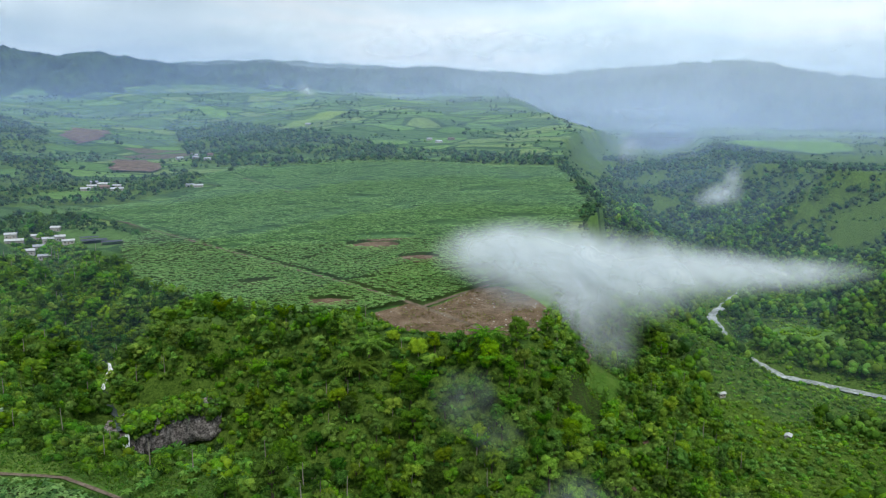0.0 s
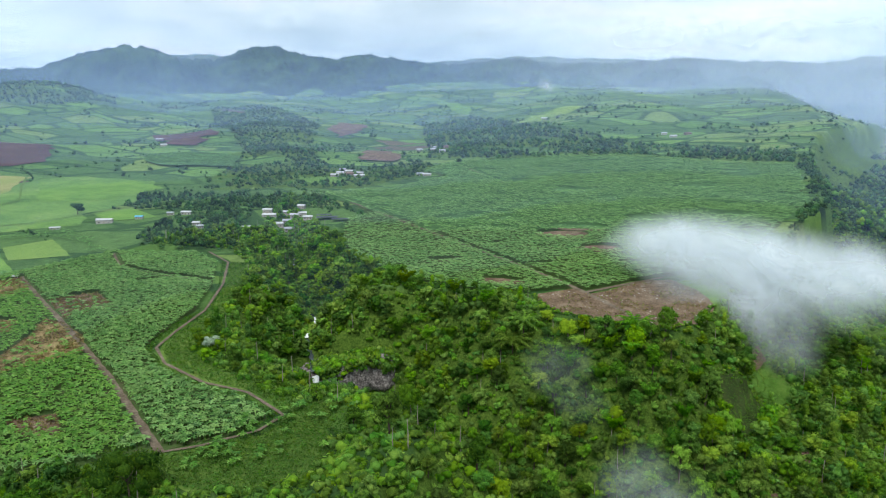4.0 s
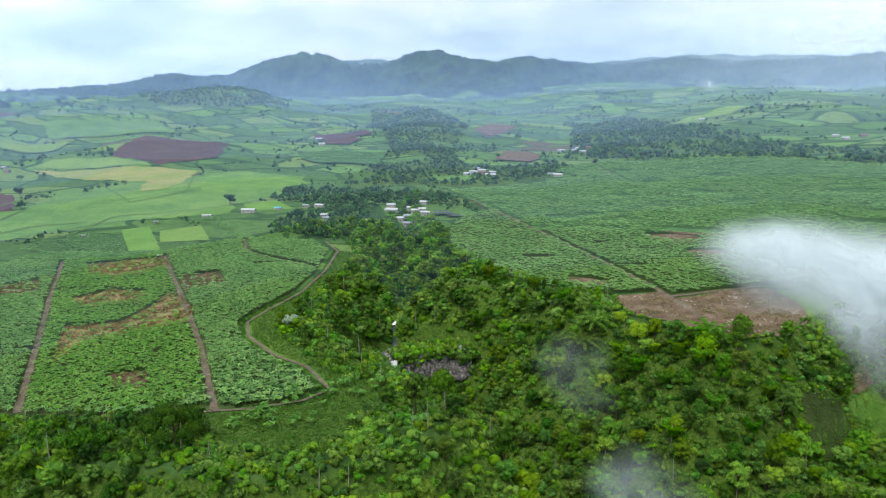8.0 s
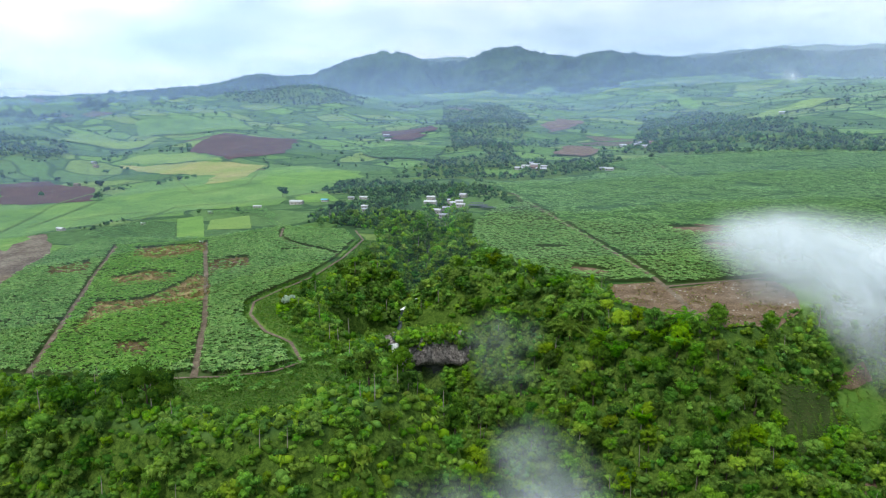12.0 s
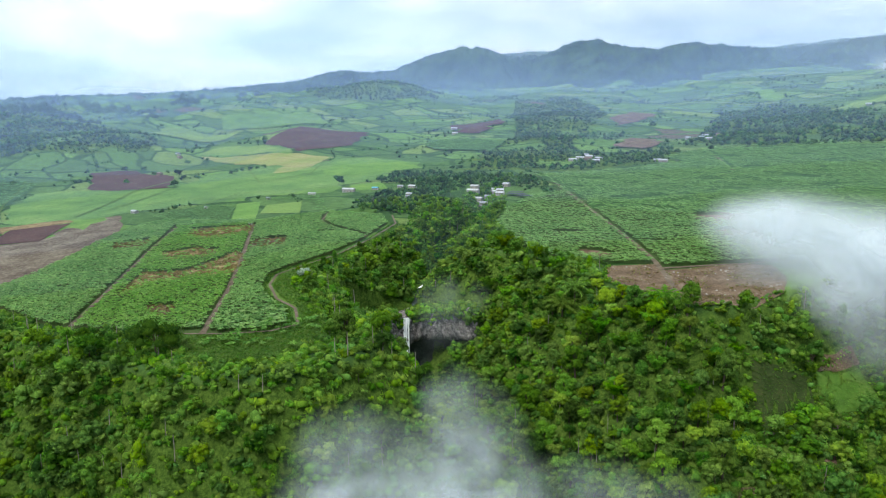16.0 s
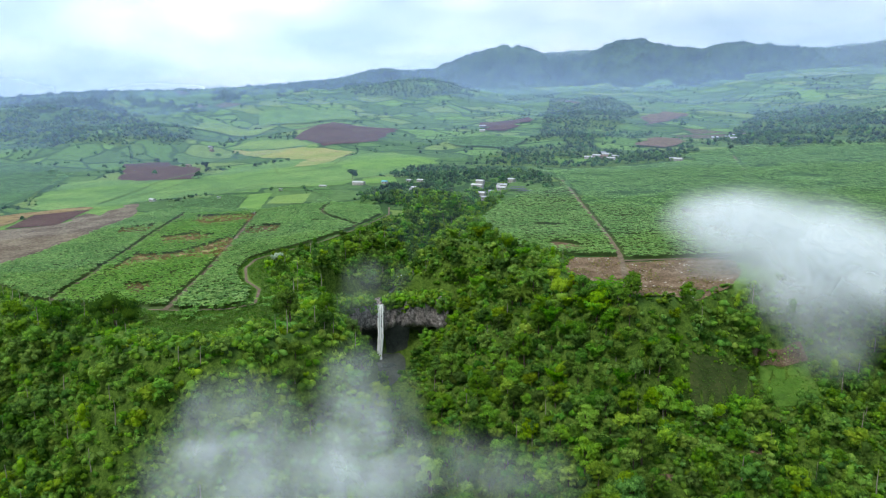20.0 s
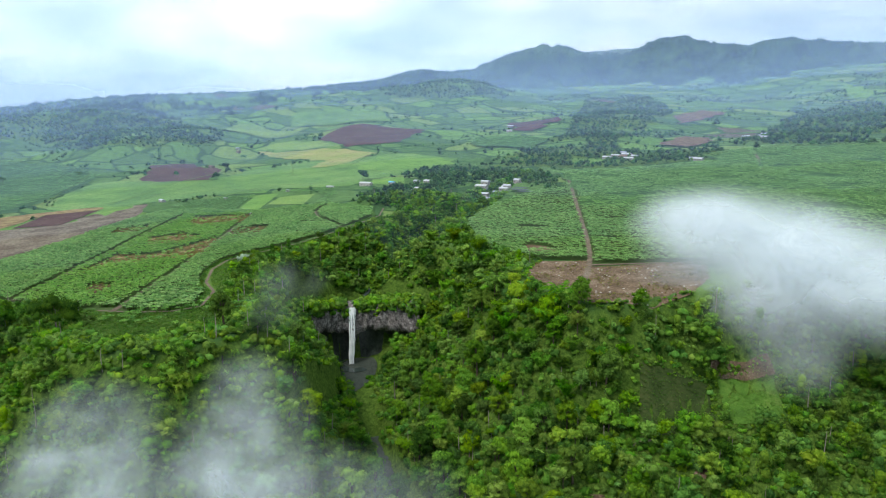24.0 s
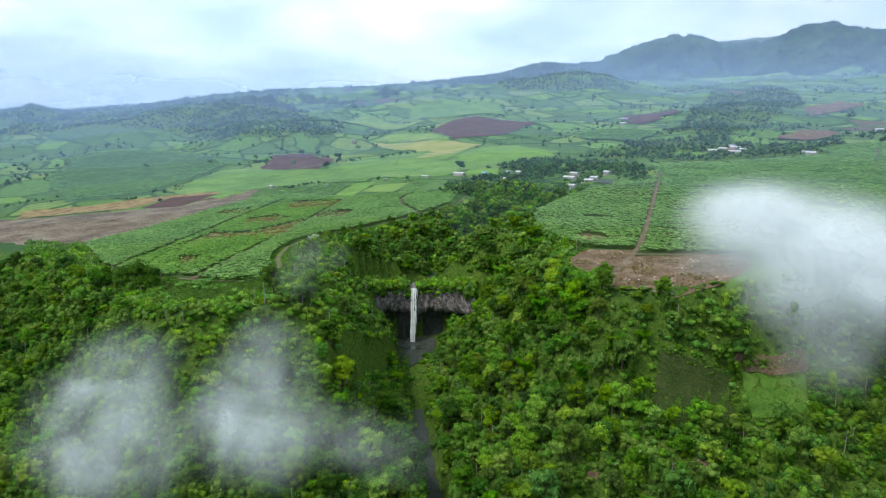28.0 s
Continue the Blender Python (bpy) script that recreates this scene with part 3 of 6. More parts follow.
# ---- building helpers ----


def mesh_of(name, verts, faces, mat, tint=None, smooth=False):
    """A mesh from arrays; all faces have as many corners as faces has columns."""
    verts, faces = np.ascontiguousarray(verts, np.float32), np.ascontiguousarray(faces, np.int32)
    me = bpy.data.meshes.new(name)
    k = faces.shape[1]
    me.vertices.add(len(verts))
    me.vertices.foreach_set("co", verts.ravel())
    me.loops.add(faces.size)
    me.loops.foreach_set("vertex_index", faces.ravel())
    me.polygons.add(len(faces))
    me.polygons.foreach_set("loop_start", np.arange(0, faces.size, k, dtype=np.int32))
    me.polygons.foreach_set("loop_total", np.full(len(faces), k, np.int32))
    if smooth:
        me.polygons.foreach_set("use_smooth", np.ones(len(faces), bool))
    if tint is not None:
        at = me.attributes.new("tint", "FLOAT", "POINT")
        at.data.foreach_set("value", np.ascontiguousarray(np.clip(tint, 0.02, 1.0), np.float32))
    me.update(calc_edges=True)
    me.materials.append(mat)
    return me


def part(name, bm, mat, parent, label=""):
    me = bpy.data.meshes.new(name)
    bm.to_mesh(me)
    bm.free()
    me.materials.append(mat)
    ob = new(name, me)
    ob.parent = parent
    return tagged(ob, label) if label else ob


FIELD_POLYS = []


def fence_poly(points):
    return np.array(points, float)


def drape(name, poly, mat, lift=0.3, cell=9.0, label="", category="field", kind="structure"):
    """A field laid over the land: a polygon filled with a grid of its own."""
    from mathutils.geometry import delaunay_2d_cdt
    poly = np.array(poly, float)
    ring = []
    for p, q in zip(poly, np.roll(poly, -1, 0)):
        steps = max(1, int(np.hypot(*(q - p)) / cell))
        for i in range(steps):
            c = p + (q - p) * i / steps
            ring.append(c)
    ring = np.array(ring)
    nrm = np.stack([wave(ring[:, 0], ring[:, 1], cell * 1.3, 9), wave(ring[:, 0], ring[:, 1], cell * 1.3, 11)], 1)
    ring = ring + nrm * (min(1.6, cell * 0.12) if cell < 12 else 0.45 * cell)
    FIELD_POLYS.append(ring)
    lo, hi = ring.min(0), ring.max(0)
    gx, gy = np.meshgrid(np.arange(lo[0] + cell / 2, hi[0], cell), np.arange(lo[1] + cell / 2, hi[1], cell))
    gx, gy = gx.ravel(), gy.ravel()
    dd, _ = along(gx, gy, np.vstack([ring, ring[:1]]))
    ok = inside(gx, gy, ring) & (dd > cell * 0.45)
    pts = [Vector(p) for p in ring] + [Vector(p) for p in zip(gx[ok], gy[ok])]
    n = len(ring)
    vs, _, fs, *_ = delaunay_2d_cdt(pts, [], [list(range(n))], 1, 0.001)
    xy = np.array([tuple(v) for v in vs])
    z = height(xy[:, 0], xy[:, 1]) + lift
    tris = np.array([f for f in fs if len(f) == 3])
    me = mesh_of(name, np.column_stack([xy, z]), tris, mat, smooth=True)
    ob = new(name, me)
    return tagged(ob, label, category, kind=kind)


def ribbon(name, line, width, mat, lift=0.35, step=4.0, label="", category="track", wobble=0.4, zs=None):
    line = np.array(line, float)
    pts = []
    for p, q in zip(line[:-1], line[1:]):
        k = max(1, int(np.hypot(*(q - p)[:2]) / step))
        pts += [p + (q - p) * i / k for i in range(k)]
    pts = np.array(pts + [line[-1]])
    d = np.gradient(pts[:, :2], axis=0)
    d /= np.hypot(d[:, 0], d[:, 1])[:, None] + 1e-9
    nrm = np.column_stack([-d[:, 1], d[:, 0]])
    rng = np.random.default_rng(len(pts))
    rows = []
    for s in (-1, -0.33, 0.33, 1):
        w = width / 2 * s * (1 + wobble * (rng.random(len(pts)) - 0.5))
        xy = pts[:, :2] + nrm * w[:, None]
        z = (pts[:, 2] if zs else height(xy[:, 0], xy[:, 1])) + lift
        rows.append(np.column_stack([xy, z]))
    n = len(pts)
    verts = np.vstack(rows)
    faces = np.array([(j * n + i, j * n + i + 1, (j + 1) * n + i + 1, (j + 1) * n + i) for j in range(3) for i in range(n - 1)])
    return tagged(new(name, mesh_of(name, verts, faces, mat, smooth=True)), label, category, kind="structure")


def scatter(base_v, base_f, pos, yaw, scale, tint, tilt=None):
    """Many copies of one small shape in one set of arrays."""
    c, s = np.cos(yaw)[:, None], np.sin(yaw)[:, None]
    v = base_v[None] * scale[:, None, None]
    x = v[..., 0] * c - v[..., 1] * s + pos[:, :1]
    y = v[..., 0] * s + v[..., 1] * c + pos[:, 1:2]
    z = v[..., 2] + pos[:, 2:3]
    verts = np.stack([x, y, z], -1).reshape(-1, 3)
    k = len(base_v)
    faces = (base_f[None] + (np.arange(len(pos)) * k)[:, None, None]).reshape(-1, base_f.shape[1])
    return verts, faces, np.repeat(tint, k)


def leaves(rng, centres, radii, count, size, droop=0.3, flat=0.6):
    """Leaf sprays on the skins of several lobes: blades of about that size."""
    which = rng.choice(len(centres), count, p=np.array([r[0] ** 2 for r in radii]) / sum(r[0] ** 2 for r in radii))
    d = rng.normal(size=(count, 3))
    d[:, 2] = d[:, 2] * 0.9 + 0.35
    d /= np.linalg.norm(d, axis=1)[:, None]
    c, r = np.array(centres)[which], np.array(radii)[which]
    p = c + d * r * (0.80 + 0.34 * rng.random((count, 1)))
    ax = rng.normal(size=(count, 3)) * 0.7 + d * 0.8
    ax -= d * np.sum(ax * d, 1)[:, None] * 0.75
    ax[:, 2] -= droop + 0.25
    ax /= np.linalg.norm(ax, axis=1)[:, None]
    nrm = d * 1.1 + rng.normal(size=(count, 3)) * flat * 0.7
    nrm[:, 2] += 0.4
    w = np.cross(ax, nrm)
    w /= np.linalg.norm(w, axis=1)[:, None] + 1e-9
    s = size * (0.6 + 0.8 * rng.random((count, 1)))
    a0, a1 = p - ax * s * 0.5, p + ax * s * 0.95
    verts = np.stack([a0 + w * s * 0.33, a1, a0 - w * s * 0.33], 1).reshape(-1, 3)
    faces = np.arange(count * 3).reshape(-1, 3)
    return verts, faces


def core(rng, centres, radii, fine=1, fill=0.74):
    """Lumpy masses of close leaves inside the lobes of a crown."""
    bm = bmesh.new()
    bmesh.ops.create_icosphere(bm, subdivisions=fine, radius=1.0)
    bv = np.array([tuple(v.co) for v in bm.verts])
    bf = np.array([[v.index for v in f.verts] for f in bm.faces])
    bm.free()
    vs, fs = [], []
    for i, (c, r) in enumerate(zip(centres, radii)):
        a = rng.random() * 6.28
        turn = np.array(((math.cos(a), -math.sin(a), 0), (math.sin(a), math.cos(a), 0), (0, 0, 1)))
        lump = fill * (0.62 + 0.72 * rng.random((len(bv), 1)))
        vs.append((bv @ turn) * lump * np.array(r) + np.array(c))
        fs.append(bf + i * len(bv))
    return np.vstack(vs), np.vstack(fs)


def bushy(rng, centres, radii, count, size, droop=0.3, fine=1):
    return joined([core(rng, centres, radii, fine), leaves(rng, centres, radii, count, size, droop)])


def tube(path, radii, sides=6):
    path, rings = np.array(path, float), []
    for i, (p, r) in enumerate(zip(path, radii)):
        d = path[min(i + 1, len(path) - 1)] - path[max(i - 1, 0)]
        d /= np.linalg.norm(d)
        u = np.cross(d, (0.3, 1, 0.1))
        u /= np.linalg.norm(u)
        w = np.cross(d, u)
        an = np.arange(sides) * 2 * np.pi / sides
        rings.append(p + r * (np.cos(an)[:, None] * u + np.sin(an)[:, None] * w))
    verts = np.vstack(rings)
    faces = [(i * sides + j, i * sides + (j + 1) % sides, (i + 1) * sides + (j + 1) % sides, (i + 1) * sides + j) for i in range(len(path) - 1) for j in range(sides)]
    return verts, np.array(faces)


def joined(parts):
    vs, fs, n = [], [], 0
    for v, f in parts:
        vs.append(v)
        fs.append(f + n)
        n += len(v)
    return np.vstack(vs), np.vstack(fs)

# ---- ground, mountains, haze ----


def ground_sheet():
    az = np.concatenate([np.arange(-46, 134, 0.6), np.arange(134, 314, 5.0)])
    r = np.concatenate([(0.2, 12.0, 22.0), np.arange(30, 700, 4.6), 700 * np.exp(np.linspace(0, math.log(4700 / 700), 130))])
    a, rr = np.meshgrid(np.radians(az), r, indexing="ij")
    x, y = MID[0] - rr * np.sin(a), MID[1] + rr * np.cos(a)
    z = height(x, y)
    na, nr = len(az), len(r)
    i, j = np.meshgrid(np.arange(na), np.arange(nr - 1), indexing="ij")
    i2 = (i + 1) % na
    faces = np.stack([i * nr + j, i * nr + j + 1, i2 * nr + j + 1, i2 * nr + j], -1).reshape(-1, 4)
    verts = np.column_stack([x.ravel(), y.ravel(), z.ravel()])
    me = mesh_of("ground", verts, faces, GROUND, smooth=True)
    d = depth(verts[:, 0], verts[:, 1])
    beyond = (verts[:, 0] > np.interp(verts[:, 1], RIVER_LINE[:, 1], RIVER_LINE[:, 0])) & (verts[:, 1] > 375) & (verts[:, 1] < 1450)
    farm = np.clip(1 - d / 3.0, 0, 1) * ~wooded(verts[:, 0], verts[:, 1]) * ~beyond
    at = me.attributes.new("farm", "FLOAT", "POINT")
    at.data.foreach_set("value", farm.astype(np.float32))
    return tagged(new("ground", me), "green rolling farmland with wild bushy slopes", "ground", kind="structure")


ground_sheet()
MOUNTAIN = surface("mountain_forest", ((0.36, (0.012, 0.028, 0.020)), (0.48, (0.026, 0.056, 0.030)), (0.60, (0.055, 0.105, 0.042)), (0.70, (0.085, 0.145, 0.05))), scale=0.005, fine=0.045, spread=0.5, bump=1.0, bump_dist=14.0, rough=1.0)


def mountain_range():
    az = np.arange(-50, 125, 0.16)
    r = np.linspace(2450, 4650, 64)
    a, rr = np.meshgrid(az, r, indexing="ij")
    ar = np.radians(a)
    # to the west the range comes nearer
    west = np.clip((a - 50) / 24, 0, 1) ** 2 * (3 - 2 * np.clip((a - 50) / 24, 0, 1))
    near = 1 - 0.16 * west
    x, y = MID[0] - rr * near * np.sin(ar), MID[1] + rr * near * np.cos(ar)
    crest = 145 + 3870 * near * np.tan(np.radians(np.interp(a, RAZ, REL)))
    base = plateau(x, y) - 12
    s = np.clip((rr - 2750 - 160 * wave(a * 14, rr * 0, 60, 3)) / (3900 - 2750), 0, 1)
    s = s * s * (3 - 2 * s) * (1 - west) + west * np.clip((rr - 2450) / 1450, 0, 1) ** 1.1
    spurs = np.abs(wave(a * 40, rr * 0.35, 95, 2)) + 0.5 * np.abs(wave(a * 40, rr * 0.5, 38, 5))
    z = base + (crest - base) * s - spurs * 130 * s * (1 - s) * 2.2
    z = z - np.clip(rr - 3900, 0, 800) * 0.25
    z = z + (5 * wave(a * 60, rr, 33, 8) + 9 * np.abs(wave(a * 60, rr * 0.2, 47, 4)) + 5 * wave(a * 60, rr, 9, 5) + 7 * np.abs(wave(a * 60, rr * 0.1, 21, 6)) - 5) * s
    z = z + np.random.default_rng(3).random(z.shape) * 13 * np.clip(s * 3, 0, 1)
    na, nr = a.shape
    i, j = np.meshgrid(np.arange(na - 1), np.arange(nr - 1), indexing="ij")
    faces = np.stack([i * nr + j, i * nr + j + 1, (i + 1) * nr + j + 1, (i + 1) * nr + j], -1).reshape(-1, 4)
    me = mesh_of("backdrop_mountains", np.column_stack([x.ravel(), y.ravel(), z.ravel()]), faces, MOUNTAIN, smooth=True)
    tagged(new("backdrop_mountains", me), "forested blue-green mountain range under low cloud", "mountains", kind="structure")


mountain_range()
BACK_RIDGE = np.array([(-50, 3.0), (-30, 3.2), (-22, 4.6), (-14, 4.7), (-5, 4.9), (2, 5.3), (6, 5.5), (11, 5.75), (16, 5.75), (21, 5.3), (25, 4.9), (29, 5.2), (33, 5.3), (37.5, 5.6), (40.5, 5.55), (44, 5.1), (50, 3.8), (60, 2.6), (70, 1.6), (80, 1.2), (92, 0.5), (97, 0.2), (110, 0.1)])


def back_range():
    """A farther range, seen over the saddles of the nearer one."""
    a, s = np.meshgrid(np.arange(-50, 110, 0.4), np.linspace(0, 1, 14), indexing="ij")
    rr = 4480 + 280 * s
    x, y = MID[0] - rr * np.sin(np.radians(a)), MID[1] + rr * np.cos(np.radians(a))
    top = 145 + 4730 * np.tan(np.radians(np.interp(a, BACK_RIDGE[:, 0], BACK_RIDGE[:, 1])))
    z = 60 + (top - 60) * np.sin(np.minimum(s, 0.9) / 0.9 * math.pi / 2) + (10 * wave(a * 60, rr, 55, 3) + 9 * np.abs(wave(a * 60, rr * 0.1, 24, 6))) * s
    na, nr = a.shape
    i, j = np.meshgrid(np.arange(na - 1), np.arange(nr - 1), indexing="ij")
    faces = np.stack([i * nr + j, i * nr + j + 1, (i + 1) * nr + j + 1, (i + 1) * nr + j], -1).reshape(-1, 4)
    me = mesh_of("backdrop_far_range", np.column_stack([x.ravel(), y.ravel(), z.ravel()]), faces, MOUNTAIN, smooth=True)
    tagged(new("backdrop_far_range", me), "pale blue far mountain range behind the nearer peaks", "mountains", kind="structure")


back_range()


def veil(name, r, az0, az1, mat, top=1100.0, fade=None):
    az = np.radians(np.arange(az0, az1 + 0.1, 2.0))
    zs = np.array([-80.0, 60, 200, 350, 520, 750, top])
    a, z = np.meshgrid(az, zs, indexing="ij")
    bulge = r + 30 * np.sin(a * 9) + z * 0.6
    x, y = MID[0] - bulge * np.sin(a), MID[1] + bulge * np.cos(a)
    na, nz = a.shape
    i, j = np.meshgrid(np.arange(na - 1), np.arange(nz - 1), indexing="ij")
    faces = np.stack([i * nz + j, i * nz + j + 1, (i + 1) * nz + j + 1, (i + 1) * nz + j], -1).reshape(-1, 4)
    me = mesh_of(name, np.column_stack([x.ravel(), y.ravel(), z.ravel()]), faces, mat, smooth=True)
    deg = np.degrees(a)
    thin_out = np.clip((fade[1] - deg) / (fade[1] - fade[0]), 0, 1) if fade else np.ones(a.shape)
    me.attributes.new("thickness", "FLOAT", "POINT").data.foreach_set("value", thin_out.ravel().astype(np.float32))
    tagged(new(name, me), "thin bluish sheet added to tint the distance like haze", "haze", kind="structure")


# aerial haze is put in as added tinted sheets, one behind another
HAZE_TINT = (0.37, 0.545, 0.93)
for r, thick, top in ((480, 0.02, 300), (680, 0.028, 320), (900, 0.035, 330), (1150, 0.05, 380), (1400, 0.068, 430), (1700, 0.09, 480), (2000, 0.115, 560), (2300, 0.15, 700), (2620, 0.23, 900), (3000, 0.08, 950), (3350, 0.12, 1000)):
    veil("haze_sheet", r, -50, 110, veil_material("haze", HAZE_TINT, thick, 0.0, top, 0.0014))
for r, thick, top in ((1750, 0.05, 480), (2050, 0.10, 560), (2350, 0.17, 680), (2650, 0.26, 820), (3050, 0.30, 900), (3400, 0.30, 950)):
    veil("haze_sheet", r, -50, 26, veil_material("valley_haze_tint", (0.76, 0.87, 0.93), thick, 0.03, top, 0.0015), fade=(-12, 22))

# two more added sheets pale the farther range
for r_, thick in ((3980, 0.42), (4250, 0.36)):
    veil("haze_sheet", r_, -50, 110, veil_material("far_haze_tint", (0.58, 0.73, 0.88), thick, 0.0, 860, 0.0012), top=880.0)

# ---- water ----
ribbon("river", RIVER_LINE[:9], 10.0, RIVER, lift=0.5, step=7.0, label="grey-green river with white rapids in the valley", category="river", wobble=0.5, zs=True)
ribbon("rapids", [(-184, 424, 18.5), (-179, 416, 16.8), (-177, 404, 14.6), (-174, 393, 12.5)], 2.2, FOAM, lift=0.9, step=2.0, label="white rapids in the stream above the waterfall", category="stream", wobble=0.9, zs=True)
ribbon("stream_upper", STREAM_HIGH, 2.6, POOL, lift=0.6, step=3.0, label="narrow rushing stream above the waterfall", category="stream", wobble=0.9, zs=True)
ribbon("stream_lower", STREAM_LOW[2:], 9.0, SHADED_WET_ROCK, lift=-11.3, step=3.0, label="wet stream bed in the gorge, coloured dark for its shade", category="stream", wobble=0.9, zs=True)


def local(u, v, z):
    """From along the fall's outlook, across it, and height, to the world."""
    return np.stack([FALL[0] + u * DOWN[0] + v * SIDE[0], FALL[1] + u * DOWN[1] + v * SIDE[1], z], -1)


def rock_face():
    rng = np.random.default_rng(5)
    v = np.arange(-40, 47, 1.1)
    prof = [(-17, 2.5), (-6, 2.0), (1.0, 1.2), (2.4, -0.5), (2.8, -3), (3.0, -6), (2.7, -9), (2.9, -12), (2.2, -15), (0.8, -17.5), (-3, -19), (-9, -20), (-11.5, -24), (-12, -30), (-11.5, -36), (-10, -42), (-5, -46), (6, -47)]
    verts = []
    for k, (u0, z0) in enumerate(prof):
        col = np.round(wave(v, v * 0 + k * 0.4, 3.1, 4) * 2) / 2
        bend = 0.012 * v ** 2
        u = u0 + bend + 2.1 * col * (1 if 2 < k < 10 else 0.5) + 0.5 * wave(v, v * 0 + k * 3, 1.3, 6) + rng.random(len(v)) * 0.9
        z = z0 + 0.16 * np.abs(v) * (1 if k < 4 else 0.3) + 0.8 * wave(v, v * 0 + k, 4, 2) + (2.6 * wave(v, v * 0, 9, 3) if k > 3 else 0) + (2.0 * wave(v, v * 0, 2.6, 7) if 6 < k < 12 else 0)
        verts.append(local(u, v, z))
    n = len(v)
    verts = np.vstack(verts)
    faces = np.array([(k * n + i, k * n + i + 1, (k + 1) * n + i + 1, (k + 1) * n + i) for k in range(len(prof) - 1) for i in range(n - 1)])
    # below the overhang a darker material paints in the hollow's shade
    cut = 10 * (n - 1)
    for name, chosen, mat, label in (("rock_face", faces[:cut], ROCK, "grey jointed rock band above the hollow"), ("rock_hollow", faces[cut:], SHADED_WET_ROCK, "wet hollow under the rock band, darkened for its shade")):
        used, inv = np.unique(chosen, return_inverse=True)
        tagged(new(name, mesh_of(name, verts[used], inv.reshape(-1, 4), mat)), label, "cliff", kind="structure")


rock_face()


def waterfall():
    rng = np.random.default_rng(8)
    fall = tagged(new("waterfall"), "tall white waterfall dropping over the rock into the gorge", "waterfall")
    fall.matrix_world = Matrix.Translation((FALL[0], FALL[1], 3))
    for i in range(9):
        v0 = (i - 4) * 0.55
        zs = np.linspace(1.6, -44, 30)
        t = (1.6 - zs) / 46
        u = 3.4 + 2.2 * np.sqrt(t) + 0.35 * np.sin(i * 2.1) + 0.15 * np.sin(zs * 0.9 + i)
        c = v0 * (1 - 0.25 * t) + 0.25 * np.sin(zs * 0.23 + i * 1.7) - 1.5 * t
        w = (0.42 + 0.25 * rng.random()) * (1 - 0.35 * t) + 0.12 * np.sin(zs * 0.7 + i * 3)
        rows = [local(u, c - w, zs), local(u + 0.5, c, zs), local(u, c + w, zs), local(u - 0.4, c, zs)]
        n = len(zs)
        verts = np.vstack(rows) - np.array((FALL[0], FALL[1], 3))
        faces = np.array([(a * n + k, a * n + k + 1, ((a + 1) % 4) * n + k + 1, ((a + 1) % 4) * n + k) for a in range(4) for k in range(n - 1)])
        ob = new("water_strand", mesh_of("water_strand", verts, faces, FOAM, smooth=True))
        ob.parent = fall


waterfall()
an = np.linspace(0, 2 * np.pi, 40, endpoint=False)
pool_xy = local(8 + 15 * np.cos(an), 12 * np.sin(an) * (1 + 0.15 * np.sin(3 * an)), np.full(40, -42.0))
me = mesh_of("plunge_pool", np.vstack([pool_xy, local(np.array([8.0]), np.array([0.0]), np.array([-42.0]))]), np.array([(i, (i + 1) % 40, 40) for i in range(40)]), POOL)
tagged(new("plunge_pool", me), "dark pool at the foot of the waterfall", "pool", kind="structure")

# ---- fields and tracks ----
bed = local(26 + 32 * np.cos(an), -3 - 0.16 * 32 * np.cos(an) + (17 - 6 * np.cos(an)) * np.sin(an), np.zeros(40))
drape("gorge_floor", bed[:, :2], SHADED_WET_ROCK, 0.7, 3.0, "wet rocks on the gorge floor, coloured dark as in shade", "rocks")
LEFT_BANANA = fence_poly([(-345, 122), (-224, 138), (-160, 165), (-125, 190), (-105, 208), (-98, 226), (-124, 240), (-150, 244), (-187, 260), (-213, 281), (-221, 307), (-229, 346), (-256, 403), (-293, 459), (-334, 484),
                          (-415, 474), (-440, 397), (-502, 370), (-560, 352), (-540, 300), (-497, 262), (-395, 178)])
RIGHT_BANANA = fence_poly([(-228, 560), (-180, 486), (-114, 442), (-58, 422), (-19, 430), (3, 444), (14, 432), (46, 470), (60, 482), (118, 545), (160, 680), (200, 775), (222, 1000), (232, 1130), (20, 1225), (-205, 1205),
                           (-300, 1180), (-330, 1060), (-262, 1000), (-290, 880), (-385, 800), (-330, 765), (-250, 680), (-262, 640)])
drape("plantation_floor", LEFT_BANANA, BANANA_FLOOR, 0.25, 10, "shaded soil under the banana rows")
drape("plantation_floor", RIGHT_BANANA, BANANA_FLOOR, 0.25, 16, "shaded soil under the banana rows")
drape("plantation_floor", [(-330, 1060), (-262, 1000), (-290, 880), (-385, 800), (-330, 765), (-240, 690), (-150, 610), (20, 640), (120, 660), (158, 680), (200, 775), (222, 1000), (232, 1130), (20, 1225), (-205, 1205), (-300, 1180)], FAR_BANANA, 0.6, 20, "green floor of the far banana rows")
BARE = []
EARTH = []
BANK = surface("earth_bank", ((0.32, (0.030, 0.020, 0.014)), (0.48, (0.10, 0.068, 0.045)), (0.6, (0.19, 0.13, 0.09)), (0.72, (0.42, 0.38, 0.34))), scale=0.3, fine=1.6, bump=1.0, bump_dist=0.6)


def bare(name, poly, mat, label, lift=0.45, cell=6.0):
    BARE.append(np.array(poly, float))
    drape(name, poly, mat, lift, cell, label)


bare("dry_field_strip", [(-256, 190), (-272, 200), (-314, 229), (-286, 250), (-300, 284), (-318, 312), (-290, 304), (-262, 288), (-245, 270), (-258, 246), (-274, 219)], DRY_GRASS, "dry yellow-brown weeds between banana blocks")
